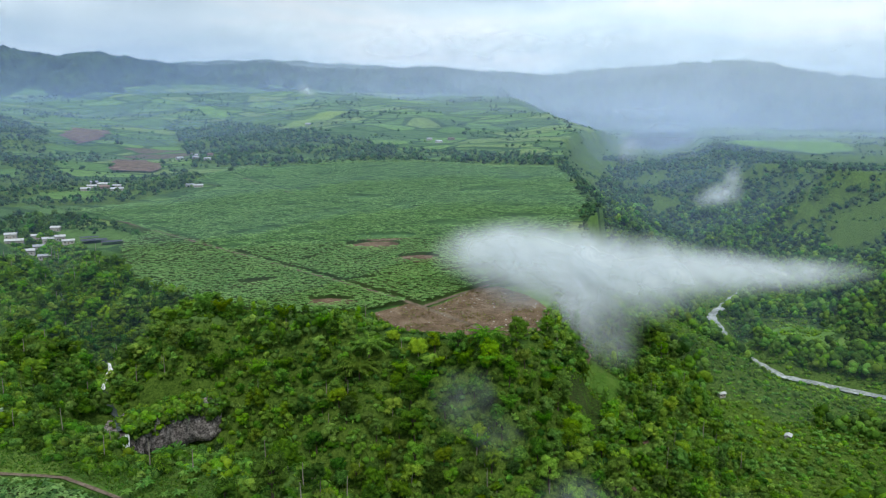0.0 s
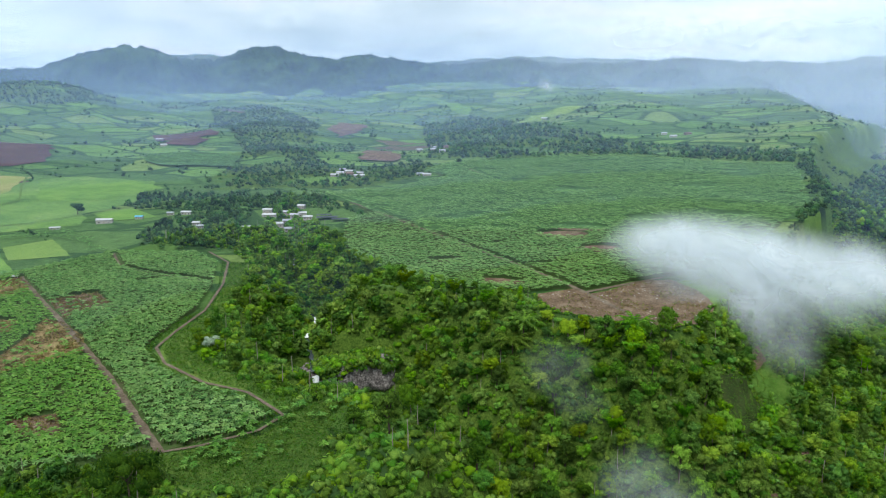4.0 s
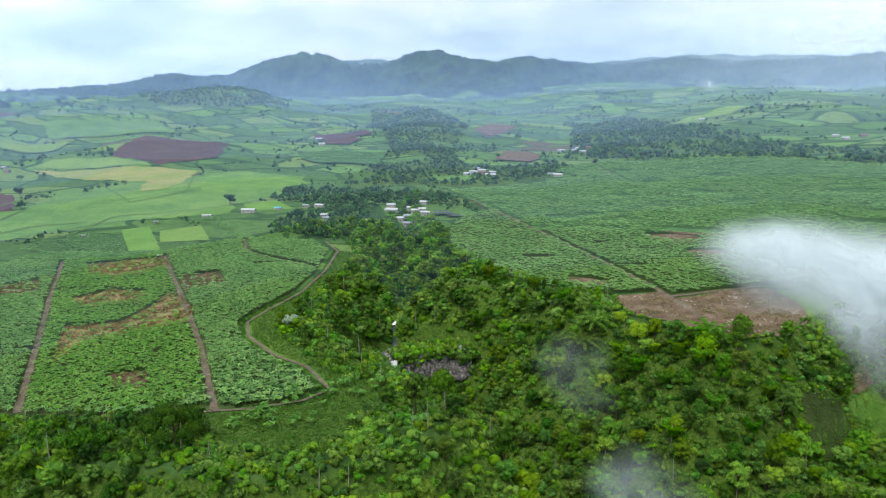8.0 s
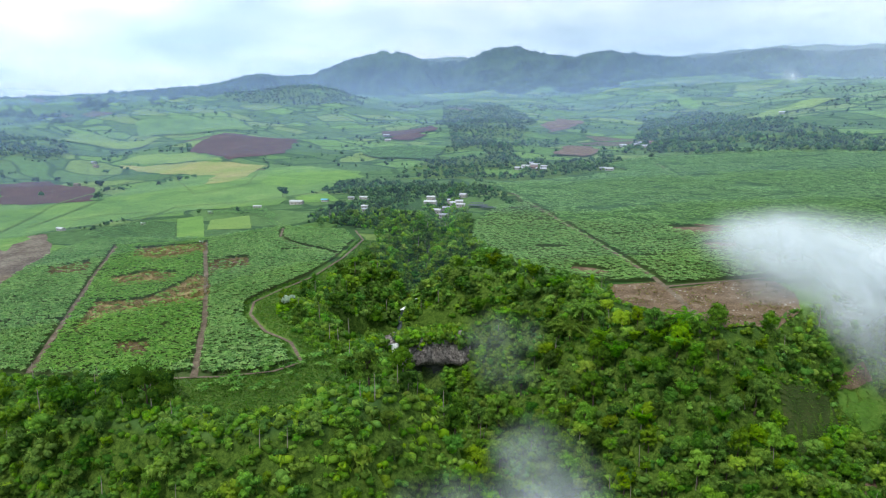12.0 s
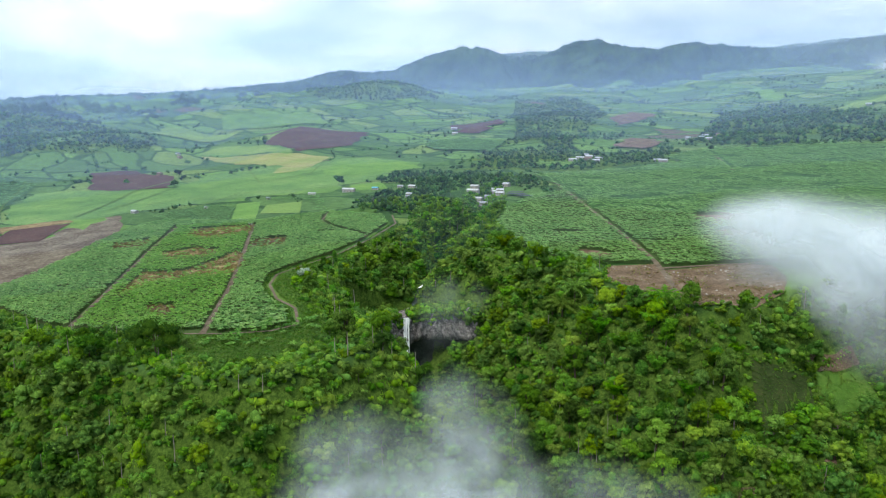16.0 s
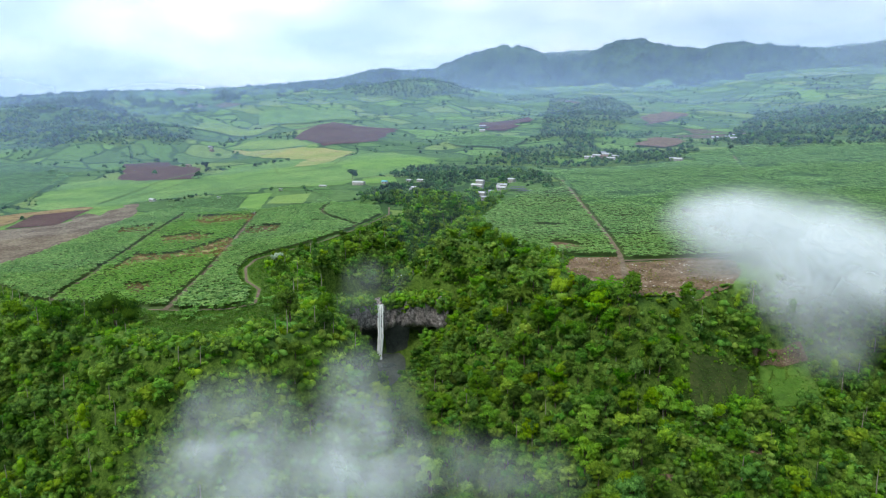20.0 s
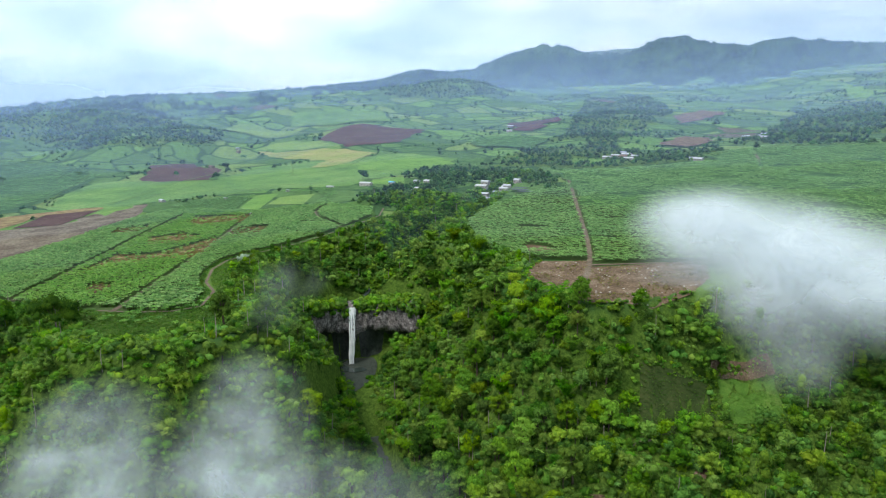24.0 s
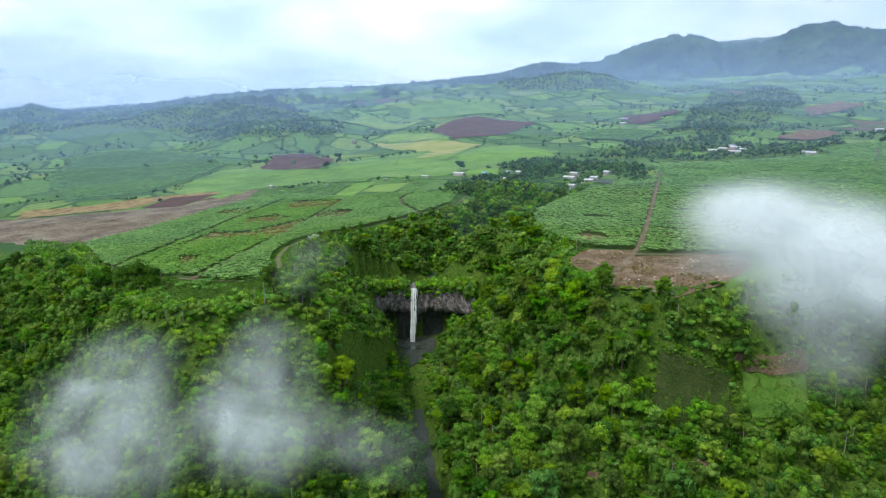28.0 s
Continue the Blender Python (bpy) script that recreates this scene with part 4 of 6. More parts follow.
bare("dry_field_strip", [(-430, 318), (-470, 340), (-425, 388), (-384, 364), (-400, 322)], DRY_GRASS, "dry grassy strip at the plantation's end")
bare("dry_field_strip", [(-374, 268), (-366, 299), (-332, 305), (-318, 286), (-346, 259)], DRY_GRASS, "dry grassy gap among the bananas")
bare("bare_patch", [(-351, 344), (-330, 368), (-293, 344), (-303, 314)], SOIL, "bare brown soil patch among the bananas")
bare("bare_patch", [(-470, 262), (-456, 292), (-414, 270), (-428, 243)], SOIL, "bare brown soil patch among the bananas")
bare("bare_patch", [(-212, 193), (-196, 206), (-176, 190), (-192, 184)], SOIL, "small bare soil gap among the bananas")
for hx, hy, hw, hd in ((-301, 782, 22, 7), (-267, 781, 14, 6), (-152, 662, 14, 6), (-99, 665, 16, 6), (-49, 449, 14, 5), (-27, 609, 20, 9), (-95, 683, 9, 5), (-230, 1054, 22, 10), (-210, 1180, 30, 12),
                       (-20, 640, 26, 8), (10, 560, 15, 7), (40, 690, 20, 7), (90, 900, 25, 9), (-60, 860, 18, 8), (150, 1000, 24, 10), (-140, 940, 20, 9), (120, 720, 20, 7)):
    ang = np.linspace(0, 2 * np.pi, 12, endpoint=False)
    bare("bare_patch", [(hx + 1.2 * hw * math.cos(q) * (1 + 0.2 * math.sin(3 * q + hx)), hy + 1.7 * hd * math.sin(q)) for q in ang], SOIL, "bare brown soil gap in the banana rows", cell=9.0)
CLEARING = [(-20, 424), (-13, 408), (2, 392), (24, 384), (47, 380), (66, 376), (86, 396), (92, 425), (84, 452), (66, 476), (47, 470), (30, 446), (16, 432), (4, 442)]
bare("cleared_field", CLEARING, SOIL, "cleared reddish-brown field strewn with pale stones")
TRACKS = [[(-208, 146), (-316, 216), (-410, 276), (-502, 338)], [(-124, 188), (-205, 246), (-284, 298), (-360, 346), (-428, 390)], [(48, 388), (24, 420), (0, 449), (-44, 494), (-146, 593), (-250, 694), (-323, 764)],
          [(-134, 182), (-112, 197), (-96, 214), (-93, 229), (-122, 246), (-150, 250), (-186, 266), (-207, 284), (-214, 309), (-222, 348), (-248, 404), (-284, 462), (-325, 492)], [(-154, 918), (-210, 1010), (-276, 1113)], [(12, 434), (40, 462), (60, 480)],
          [(-262, 408), (-330, 420), (-372, 436), (-410, 470)]]
for k, line in enumerate(TRACKS):
    ribbon("dirt_track", line, (3.6, 3.4, 3.4, 1.7, 3.5, 3.0, 2.0)[k], TRACK, lift=0.6, label="narrow brown dirt track between the fields")
for line in ([(-720, 301), (-889, 438), (-945, 533), (-1060, 665)], [(-1211, 365), (-975, 278), (-826, 237)], [(-672, 328), (-640, 380), (-632, 426), (-693, 514), (-631, 575), (-593, 646)], [(-726, 395), (-735, 438), (-694, 477)],
             [(-765, 587), (-765, 683), (-860, 770), (-919, 832)], [(-1000, 690), (-880, 640), (-765, 587)], [(-860, 490), (-800, 420), (-740, 350)]):
    ribbon("field_bank", line, 3.2, VERGE, lift=1.3, step=8.0, label="dark grassy bank between the fields", category="bank", wobble=0.9)
RIDGE_MEADOW = [(-121, 189), (-117, 176), (-93, 167), (-72, 177), (-58, 188), (-60, 207), (-72, 232), (-79, 250), (-92, 242), (-91, 213)]
drape("grass_verge", [(-187, 264), (-148, 250), (-124, 248), (-130, 258), (-158, 268), (-184, 284), (-196, 308), (-206, 350), (-232, 404), (-266, 464), (-280, 460), (-244, 402), (-218, 348), (-211, 309), (-205, 286)], VERGE, 0.3, 6, "mown green verge along the gorge", "grass")
drape("maize_patch", RIDGE_MEADOW, VERGE, 0.3, 6, "green maize plot on the ridge", "field")
drape("rice_field", [(-598, 461), (-584, 487), (-435, 393), (-451, 372)], LIME, 0.5, 8, "bright lime-green young rice field")
drape("crop_field", [(-490, 431), (-544, 471), (-524, 510), (-446, 457)], YELLOW, 0.5, 8, "yellow-green ripening crop field")
drape("crop_field", [(-606, 645), (-577, 682), (-498, 631), (-541, 601)], LIME, 0.5, 9, "small bright green plot by the houses")
drape("pasture", [(-600, 275), (-682, 332), (-673, 410), (-657, 495), (-560, 580), (-610, 640), (-606, 731), (-667, 800), (-717, 888), (-870, 862), (-887, 810), (-980, 690), (-960, 600), (-860, 490), (-990, 400), (-1060, 340), (-900, 262), (-760, 235)], GREEN, 0.5, 16, "wide light-green sloping pasture")
drape("rice_field", [(-868, 808), (-764, 878), (-657, 842), (-667, 740), (-700, 700), (-742, 690)], LIME, 1.0, 14, "broad lime-green rice field on the slope")
drape("crop_field", [(-1276, 730), (-1118, 791), (-917, 833), (-819, 690), (-842, 652), (-918, 723), (-1050, 700)], STRAW, 1.1, 16, "straw-yellow harvested field on the hill")
drape("crop_field", [(-1290, 740), (-1120, 800), (-960, 842), (-1030, 822), (-1215, 857), (-1330, 800)], YELLOW, 1.2, 16, "yellow-green field on the hill's crest")
drape("ploughed_field", [(-1225, 862), (-1330, 985), (-1440, 1100), (-1220, 1170), (-1010, 955), (-1026, 832)], PLOUGH, 1.6, 20, "dark purple-brown ploughed field on the hill")
drape("ploughed_field", [(-1197, 477), (-1202, 554), (-1010, 555), (-863, 480), (-979, 401)], PLOUGH, 1.0, 16, "dark brown ploughed field in the pasture")
drape("ploughed_field", [(-598, 178), (-692, 223), (-670, 281), (-568, 222)], PLOUGH, 0.7, 10, "dark brown ploughed plot beside stubble")
drape("stubble_field", [(-640, 40), (-610, 120), (-590, 175), (-572, 226), (-665, 284), (-671, 339), (-560, 303), (-496, 266), (-395, 174), (-348, 122), (-352, 96), (-430, 52), (-520, 4), (-620, -40), (-700, -10)], STUBBLE, 0.4, 12, "pale brown stubble field above the slope")
drape("crop_field", [(-710, 122), (-732, 186), (-712, 287), (-672, 284), (-694, 222), (-612, 170), (-650, 40), (-740, 40)], DRY_GRASS, 0.6, 12, "weedy brown fallow at the field edge")
W_BANANA = [(-1636, 130), (-1362, 334), (-1149, 368), (-900, 250), (-772, 190), (-787, 90), (-1200, 40)]
W_BANANA_RING = np.array(W_BANANA, float)
drape("plantation_floor", W_BANANA, FAR_BANANA, 0.6, 24, "distant banana block on the slope")
for poly, mat, label in (([(-925, 1105), (-820, 1160), (-700, 1110), (-660, 1010), (-760, 990), (-860, 1030)], FAR_BANANA, "bluish-green plantation block on the slope"),
                         ([(-794, 1630), (-880, 1860), (-760, 1800), (-700, 1620), (-725, 1560)], SOIL, "reddish-brown bare field among far woods"),
                         ([(-494, 1174), (-553, 1330), (-500, 1340), (-432, 1235), (-415, 1155)], SOIL, "brown bare field beside the far village"),
                         ([(-767, 2392), (-745, 2450), (-556, 2150), (-556, 2119), (-594, 2124)], LIME, "bright green far strip on the hillside"),
                         ([(-1051, 1314), (-1076, 1419), (-952, 1345), (-925, 1269)], PLOUGH, "small dark brown far field"),
                         ([(-380, 1980), (-250, 2200), (-180, 2150), (-300, 1950)], YELLOW, "yellow-green far strip on the hillside"),
                         ([(850, 1900), (970, 1640), (1100, 1700), (1254, 2098), (936, 2016)], LIME, "bright green terrace field above the valley"),
                         ([(-1150, 1400), (-1020, 1460), (-960, 1390), (-1090, 1340)], PLOUGH, "small brown far field"),
                         ([(-1900, 1100), (-1650, 1300), (-1450, 1200), (-1700, 1010)], GREEN, "light green far field"),
                         ([(-1850, 900), (-1600, 1000), (-1500, 900), (-1700, 780)], YELLOW, "yellow-green far field")):
    drape("far_field", poly, mat, 3.0, 24, label)
drape("hillside_plot", [(113, 418), (127, 446), (145, 428), (129, 409)], PLOT, 0.5, 4, "small bright green plot on the slope")
drape("hillside_plot", [(107, 415), (121, 450), (126.5, 448), (112.5, 417)], SOIL, 0.5, 4, "brown dug soil above the green plot")
drape("hillside_plot", [(93, 383), (112, 412), (128, 402), (109, 365)], MAIZE_SOIL, 0.4, 4, "dark green maize plot on the slope")
ribbon("footpath", [(108, 360), (111, 366), (124, 382), (132, 404)], 2.2, TRACK, lift=0.5, label="narrow brown footpath below the maize", category="path")
for bx_, by_, tw in ((117, 322, 0.3), (139, 366, 0.9), (104, 307, 0.2)):
    ang = np.linspace(0, 2 * np.pi, 14, endpoint=False)
    EARTH.append(np.array([(bx_ + 7.5 * math.cos(q) * math.cos(tw + 0.8) - 2.6 * math.sin(q) * math.sin(tw + 0.8), by_ + 7.5 * math.cos(q) * math.sin(tw + 0.8) + 2.6 * math.sin(q) * math.cos(tw + 0.8)) for q in ang]))
    drape("earth_bank", EARTH[-1], BANK, 0.5, 2.5, "bare brown earth and pale rock on the steep bank", "bank")
drape("valley_meadow", [(364, 669), (440, 690), (420, 620), (350, 600)], GREEN, 0.6, 9, "green meadow beside the river", "field")

# ---- banana plants ----


def banana_shape(rng, n_leaf, segs, high=3.4):
    vs, fs, n = [], [], 0
    for i in range(n_leaf):
        an = i * 2.4 + rng.random() * 0.5
        ln, lift, wid = 1.7 + 0.7 * rng.random(), 0.5 + 0.9 * rng.random(), 0.41 + 0.11 * rng.random()
        d = np.array((math.cos(an), math.sin(an), 0))
        w = np.array((-math.sin(an), math.cos(an), 0.15))
        base = high * (0.62 + 0.08 * rng.random())
        for k in range(segs + 1):
            t = k / segs
            p = d * ln * t + np.array((0, 0, base + lift * 2.0 * t - 1.9 * lift * t * t * (0.8 + 0.4 * rng.random())))
            half = wid * (0.35 + 1.2 * t * (1 - t) * 2.2) * (0.4 if k == segs else 1)
            vs += [p - w * half, p + w * half]
        fs += [(n + 2 * k, n + 2 * k + 1, n + 2 * k + 3, n + 2 * k + 2) for k in range(segs)]
        n += 2 * (segs + 1)
    return np.array(vs), np.array(fs)


gap_rng = np.random.default_rng(12)
GAPS = [(gap_rng.uniform(-330, 200), gap_rng.uniform(470, 1180), gap_rng.uniform(9, 26), gap_rng.uniform(2.5, 6.5)) for _ in range(60)]


def rows_in(poly, along_dir, row_gap, plant_gap, rng, keep=0.94):
    c, s = math.cos(along_dir), math.sin(along_dir)
    p = np.array(poly)
    q = np.column_stack([p[:, 0] * c + p[:, 1] * s, -p[:, 0] * s + p[:, 1] * c])
    lo, hi = q.min(0), q.max(0)
    gu, gv = np.meshgrid(np.arange(lo[0], hi[0], plant_gap), np.arange(lo[1], hi[1], row_gap))
    gu = gu + (rng.random(gu.shape) - 0.5) * plant_gap * 0.8
    gv = gv + (rng.random(gv.shape) - 0.5) * row_gap * 0.45 + 1.5 * wave(gu, gv, 30, 2)
    x, y = (gu * c - gv * s).ravel(), (gu * s + gv * c).ravel()
    ok = inside(x, y, p) & (rng.random(len(x)) < keep)
    loose = rng.random(len(x)) < 0.16
    for b in BARE:
        ok &= ~inside(x, y, b) | (loose & (b[:, 0].min() < -100))
    if p[:, 1].max() > 1000:
        for hx, hy, hw, hd in GAPS:
            ok &= ((x - hx) * 0.94 + (y - hy) * 0.34) ** 2 / hw ** 2 + ((y - hy) * 0.94 - (x - hx) * 0.34) ** 2 / hd ** 2 > 1
    lane = np.abs(((gv.ravel() + 7 * wave(gu.ravel(), gv.ravel(), 70, 5)) / 46) % 1 - 0.5)
    ok &= ~((lane > 0.462) & (wave(gu.ravel(), gv.ravel(), 55, 6) > (0.75 if p[:, 1].max() > 1000 else 0.55)))
    for line in TRACKS:
        dd, _ = along(x, y, np.array(line, float))
        ok &= dd > 2.6
    return x[ok], y[ok]


def plantation(name, x, y, n_leaf, segs, mat, rng, label, size=1.0, bright=0.42):
    shapes = [banana_shape(rng, n_leaf, segs) for _ in range(4)]
    pick = rng.integers(0, 4, len(x))
    vs, fs, ts, n = [], [], [], 0
    for k, (bv, bf) in enumerate(shapes):
        m = pick == k
        pos = np.column_stack([x[m], y[m], height(x[m], y[m]) + 0.2])
        patchy = bright + 0.16 * wave(x[m], y[m], 25, 3) + 0.18 * (rng.random(m.sum()) - 0.5)
        grow = size * (0.78 + 0.4 * rng.random(m.sum())) * (1 + 0.12 * wave(x[m], y[m], 18, 8))
        v, f, t = scatter(bv, bf, pos, rng.random(m.sum()) * 6.28, grow, patchy)
        vs.append(v)
        fs.append(f + n)
        ts.append(t)
        n += len(v)
    me = mesh_of(name, np.vstack(vs), np.vstack(fs), mat, np.concatenate(ts))
    return tagged(new(name, me), label, "banana plants", kind="stuff")


rng = np.random.default_rng(21)
bx, by = rows_in(LEFT_BANANA, radians(36), 2.6, 2.3, rng, 0.97)
pale = inside(bx, by, np.array([(-208, 146), (-316, 216), (-502, 338), (-428, 390), (-284, 298), (-124, 188)]))
near = np.argsort((bx + 110) ** 2 + (by - 205) ** 2)
single = np.zeros(len(bx), bool)
single[near[:280]] = True
plantation("banana_rows", bx[~pale & ~single], by[~pale & ~single], 7, 2, BANANA_LEAF, rng, "dense rows of deep green banana plants", 1.1, 0.56)
plantation("young_banana_rows", bx[pale & ~single], by[pale & ~single], 7, 2, BANANA_PALE, rng, "lighter green young banana plants in a block", 1.0, 0.56)
rx, ry = rows_in(RIGHT_BANANA, radians(58), 2.9, 2.6, rng, 0.97)
close = ry + 120 * (rng.random(len(rx)) - 0.5) < 640 + 0.2 * rx
plantation("banana_rows", rx[close], ry[close], 6, 2, BANANA_LEAF, rng, "dense rows of deep green banana plants on the plateau", 1.1, 0.66)
fx, fy = rx[~close], ry[~close]
thin = (rng.random(len(fx)) < 0.66) & (wave(fx, fy * 3.2, 75, 11) < 0.84)
plantation("banana_rows", fx[thin], fy[thin], 6, 1, BANANA_LEAF, rng, "wide plateau of green banana plants", 1.7, 0.78)
wx, wy = rows_in(W_BANANA, radians(20), 6, 5, rng, 0.95)
plantation("banana_rows", wx, wy, 6, 1, BANANA_LEAF, rng, "far block of banana plants", 2.4)
sx, sy = rows_in([(-600, 500), (-560, 555), (-480, 520), (-440, 465), (-420, 480), (-525, 515), (-585, 492)], radians(30), 3, 3, rng, 0.9)
plantation("banana_rows", sx, sy, 7, 1, BANANA_PALE, rng, "loose banana plot beside the rice", 1.1)
ux, uy = rows_in([(-560, 352), (-502, 370), (-440, 397), (-455, 372), (-590, 455), (-640, 410), (-600, 350)], radians(36), 2.8, 2.6, rng, 0.9)
plantation("banana_rows", ux, uy, 7, 1, BANANA_LEAF, rng, "banana plot beside the rice field", 1.1)
tx, ty = rows_in([(-925, 1105), (-820, 1160), (-700, 1110), (-660, 1010), (-760, 990), (-860, 1030)], radians(20), 6, 5, rng, 0.95)
plantation("banana_rows", tx, ty, 6, 1, BANANA_LEAF, rng, "bluish-green plantation on the slope", 1.8)


MAIZE = [(RIDGE_MEADOW, 1.5), ([(93, 383), (112, 412), (128, 402), (109, 365)], 1.3)]
for poly, gap in MAIZE:
    mx_, my_ = rows_in(poly, radians(30), gap, gap * 0.7, rng, 0.93)
    shapes = [banana_shape(rng, 5, 1, 2.2) for _ in range(2)]
    v, f, t = scatter(shapes[0][0] * (0.5, 0.5, 0.8), shapes[0][1], np.column_stack([mx_, my_, height(mx_, my_) + 0.2]), rng.random(len(mx_)) * 6.28, 0.8 + 0.4 * rng.random(len(mx_)), 0.3 + 0.4 * rng.random(len(mx_)))
    tagged(new("maize_rows", mesh_of("maize_rows", v, f, MAIZE_LEAF, t)), "low green maize standing in rows on a plot", "maize", kind="stuff")


def banana_plant(rng):
    ob = tagged(new("banana_plant"), "banana plant with broad arching green leaves", "banana plant", "bananas at the field's tip")
    v, f = tube([(0, 0, 0), (0.05, 0, 1.2), (0, 0.04, 2.4)], (0.16, 0.13, 0.09), 5)
    st = new("stem", mesh_of("stem", v, f, MAIZE_LEAF))
    st.parent = ob
    v, f = banana_shape(rng, 9, 3)
    lv = new("leaves", mesh_of("leaves", v, f, BANANA_LEAF))
    lv.parent = ob
    return ob


masters = [banana_plant(rng) for _ in range(4)]
xs, ys = bx[single], by[single]
for i, (px, py) in enumerate(zip(xs, ys)):
    s = 0.85 + 0.3 * rng.random()
    m = pose(px, py, float(height(px, py)) + 0.15, 0, 0, rng.random() * 360) @ Matrix.Scale(s, 4)
    if i < 4:
        masters[i].matrix_world = m
    else:
        c = copy_thing(masters[i % 4], m)

# ---- trees ----


def tree_shape(rng, high, wide, lobes, count, size, droop=0.3, fine=1):
    trunk_h = high * 0.45
    lean = (rng.random(2) - 0.5) * high * 0.12
    limbs = [tube([(0, 0, -1.5), (lean[0] * 0.4, lean[1] * 0.4, trunk_h * 0.6), (lean[0], lean[1], high * 0.72)], (0.028 * high, 0.02 * high, 0.008 * high), 6)]
    centres, radii = [], []
    for i in range(lobes):
        an, q = i * 2.4 + rng.random(), 0.25 + 0.75 * math.sqrt((i + 0.5) / lobes)
        r = wide * (0.14 + 0.13 * rng.random())
        c = np.array((lean[0] + math.cos(an) * wide * 0.36 * q, lean[1] + math.sin(an) * wide * 0.36 * q, high * (0.90 - 0.52 * q * (0.3 + 0.9 * rng.random()))))
        centres.append(c)
        radii.append(np.array((r, r, r * 0.72)))
        if i % 2 == 0:
            limbs.append(tube([(lean[0] * 0.5, lean[1] * 0.5, trunk_h * (0.7 + 0.3 * rng.random())), tuple(c * np.array((0.6, 0.6, 0.88))), tuple(c)], (0.012 * high, 0.008 * high, 0.003 * high), 4))
    return joined(limbs), bushy(rng, centres, radii, count, size, droop, fine)


def bamboo_shape(rng, high, culms, per):
    stems, vs, fs, n = [], [], [], 0
    for i in range(culms):
        an, sp = rng.random() * 6.28, 0.5 + rng.random() * 0.6
        d = np.array((math.cos(an), math.sin(an)))
        pts = []
        for t in np.linspace(0, 1, 6):
            out_r = 0.4 + high * 0.42 * sp * t ** 2.4
            pts.append((d[0] * out_r, d[1] * out_r, high * (t - 0.20 * sp * t ** 3.5) * (0.8 + 0.25 * sp) - (1.0 if t == 0 else 0)))
        stems.append(tube(pts, (0.10, 0.09, 0.07, 0.06, 0.04, 0.02), 4))
        pts = np.array(pts)
        t = 2.0 + 3.0 * rng.random(per)
        k = np.minimum(t.astype(int), 4)
        p = pts[k] + (pts[k + 1] - pts[k]) * (t - k)[:, None] + rng.normal(size=(per, 3)) * (0.55, 0.55, 0.35)
        ax = np.column_stack([np.tile(d, (per, 1)) + rng.normal(size=(per, 2)) * 0.8, -0.35 + rng.normal(size=per) * 0.4])
        ax /= np.linalg.norm(ax, axis=1)[:, None]
        w = np.cross(ax, (0, 0, 1)) + rng.normal(size=(per, 3)) * 0.35
        w /= np.linalg.norm(w, axis=1)[:, None]
        s = 0.8 + 0.6 * rng.random((per, 1))
        vs.append(np.stack([p - ax * s * 0.5, p + w * s * 0.26, p + ax * s * 0.8, p - w * s * 0.26], 1).reshape(-1, 3))
        fs.append(np.arange(per * 4).reshape(-1, 4) + n)
        n += per * 4
    return joined(stems), (np.vstack(vs), np.vstack(fs))


def plant_of(name, shapes, wood, leaf, label, category, group, woody="trunk", leafy="crown"):
    ob = tagged(new(name), label, category, group)
    (tv, tf), (lv, lf) = shapes
    a = new(woody, mesh_of(woody, tv, tf, wood, smooth=True))
    b = new(leafy, mesh_of(leafy, lv, lf, leaf, smooth=True))
    a.parent = b.parent = ob
    return ob


rng = np.random.default_rng(77)
PLOTS = [np.array(p, float) for p in ([(111, 414), (121, 451), (127, 450), (147, 430), (131, 407)], [(92, 382), (111, 413), (129, 403), (110, 364)])]
KEEP_CLEAR = [np.array(p, float) for p in ([(-187, 262), (-148, 248), (-122, 246), (-130, 256), (-158, 266), (-184, 282), (-196, 308), (-206, 350), (-232, 404), (-266, 464), (-290, 462), (-250, 402), (-224, 348), (-216, 309), (-209, 284)],
                                           RIDGE_MEADOW, list(LEFT_BANANA), list(RIGHT_BANANA), CLEARING)]
GORGE_WOOD = np.array([(-128, 258), (-160, 270), (-186, 286), (-198, 310), (-208, 352), (-234, 405), (-268, 465), (-310, 505), (-420, 520), (-300, 640), (-232, 562), (-184, 488), (-116, 444), (-60, 424), (-22, 428), (-22, 408), (0, 390), (20, 300), (-80, 240)], float)
RIM_WOOD = np.array([(-352, 116), (-345, 121), (-224, 136), (-160, 162), (-122, 176), (-98, 170), (-84, 184), (-70, 204), (-58, 226), (-66, 242), (-90, 238), (-100, 250), (-30, 260), (-10, 200), (-60, 140), (-200, 90), (-420, 70)], float)

VILLAGE_FRONT = np.array([(-385, 655), (-345, 575), (-235, 560), (-235, 640), (-300, 705)], float)


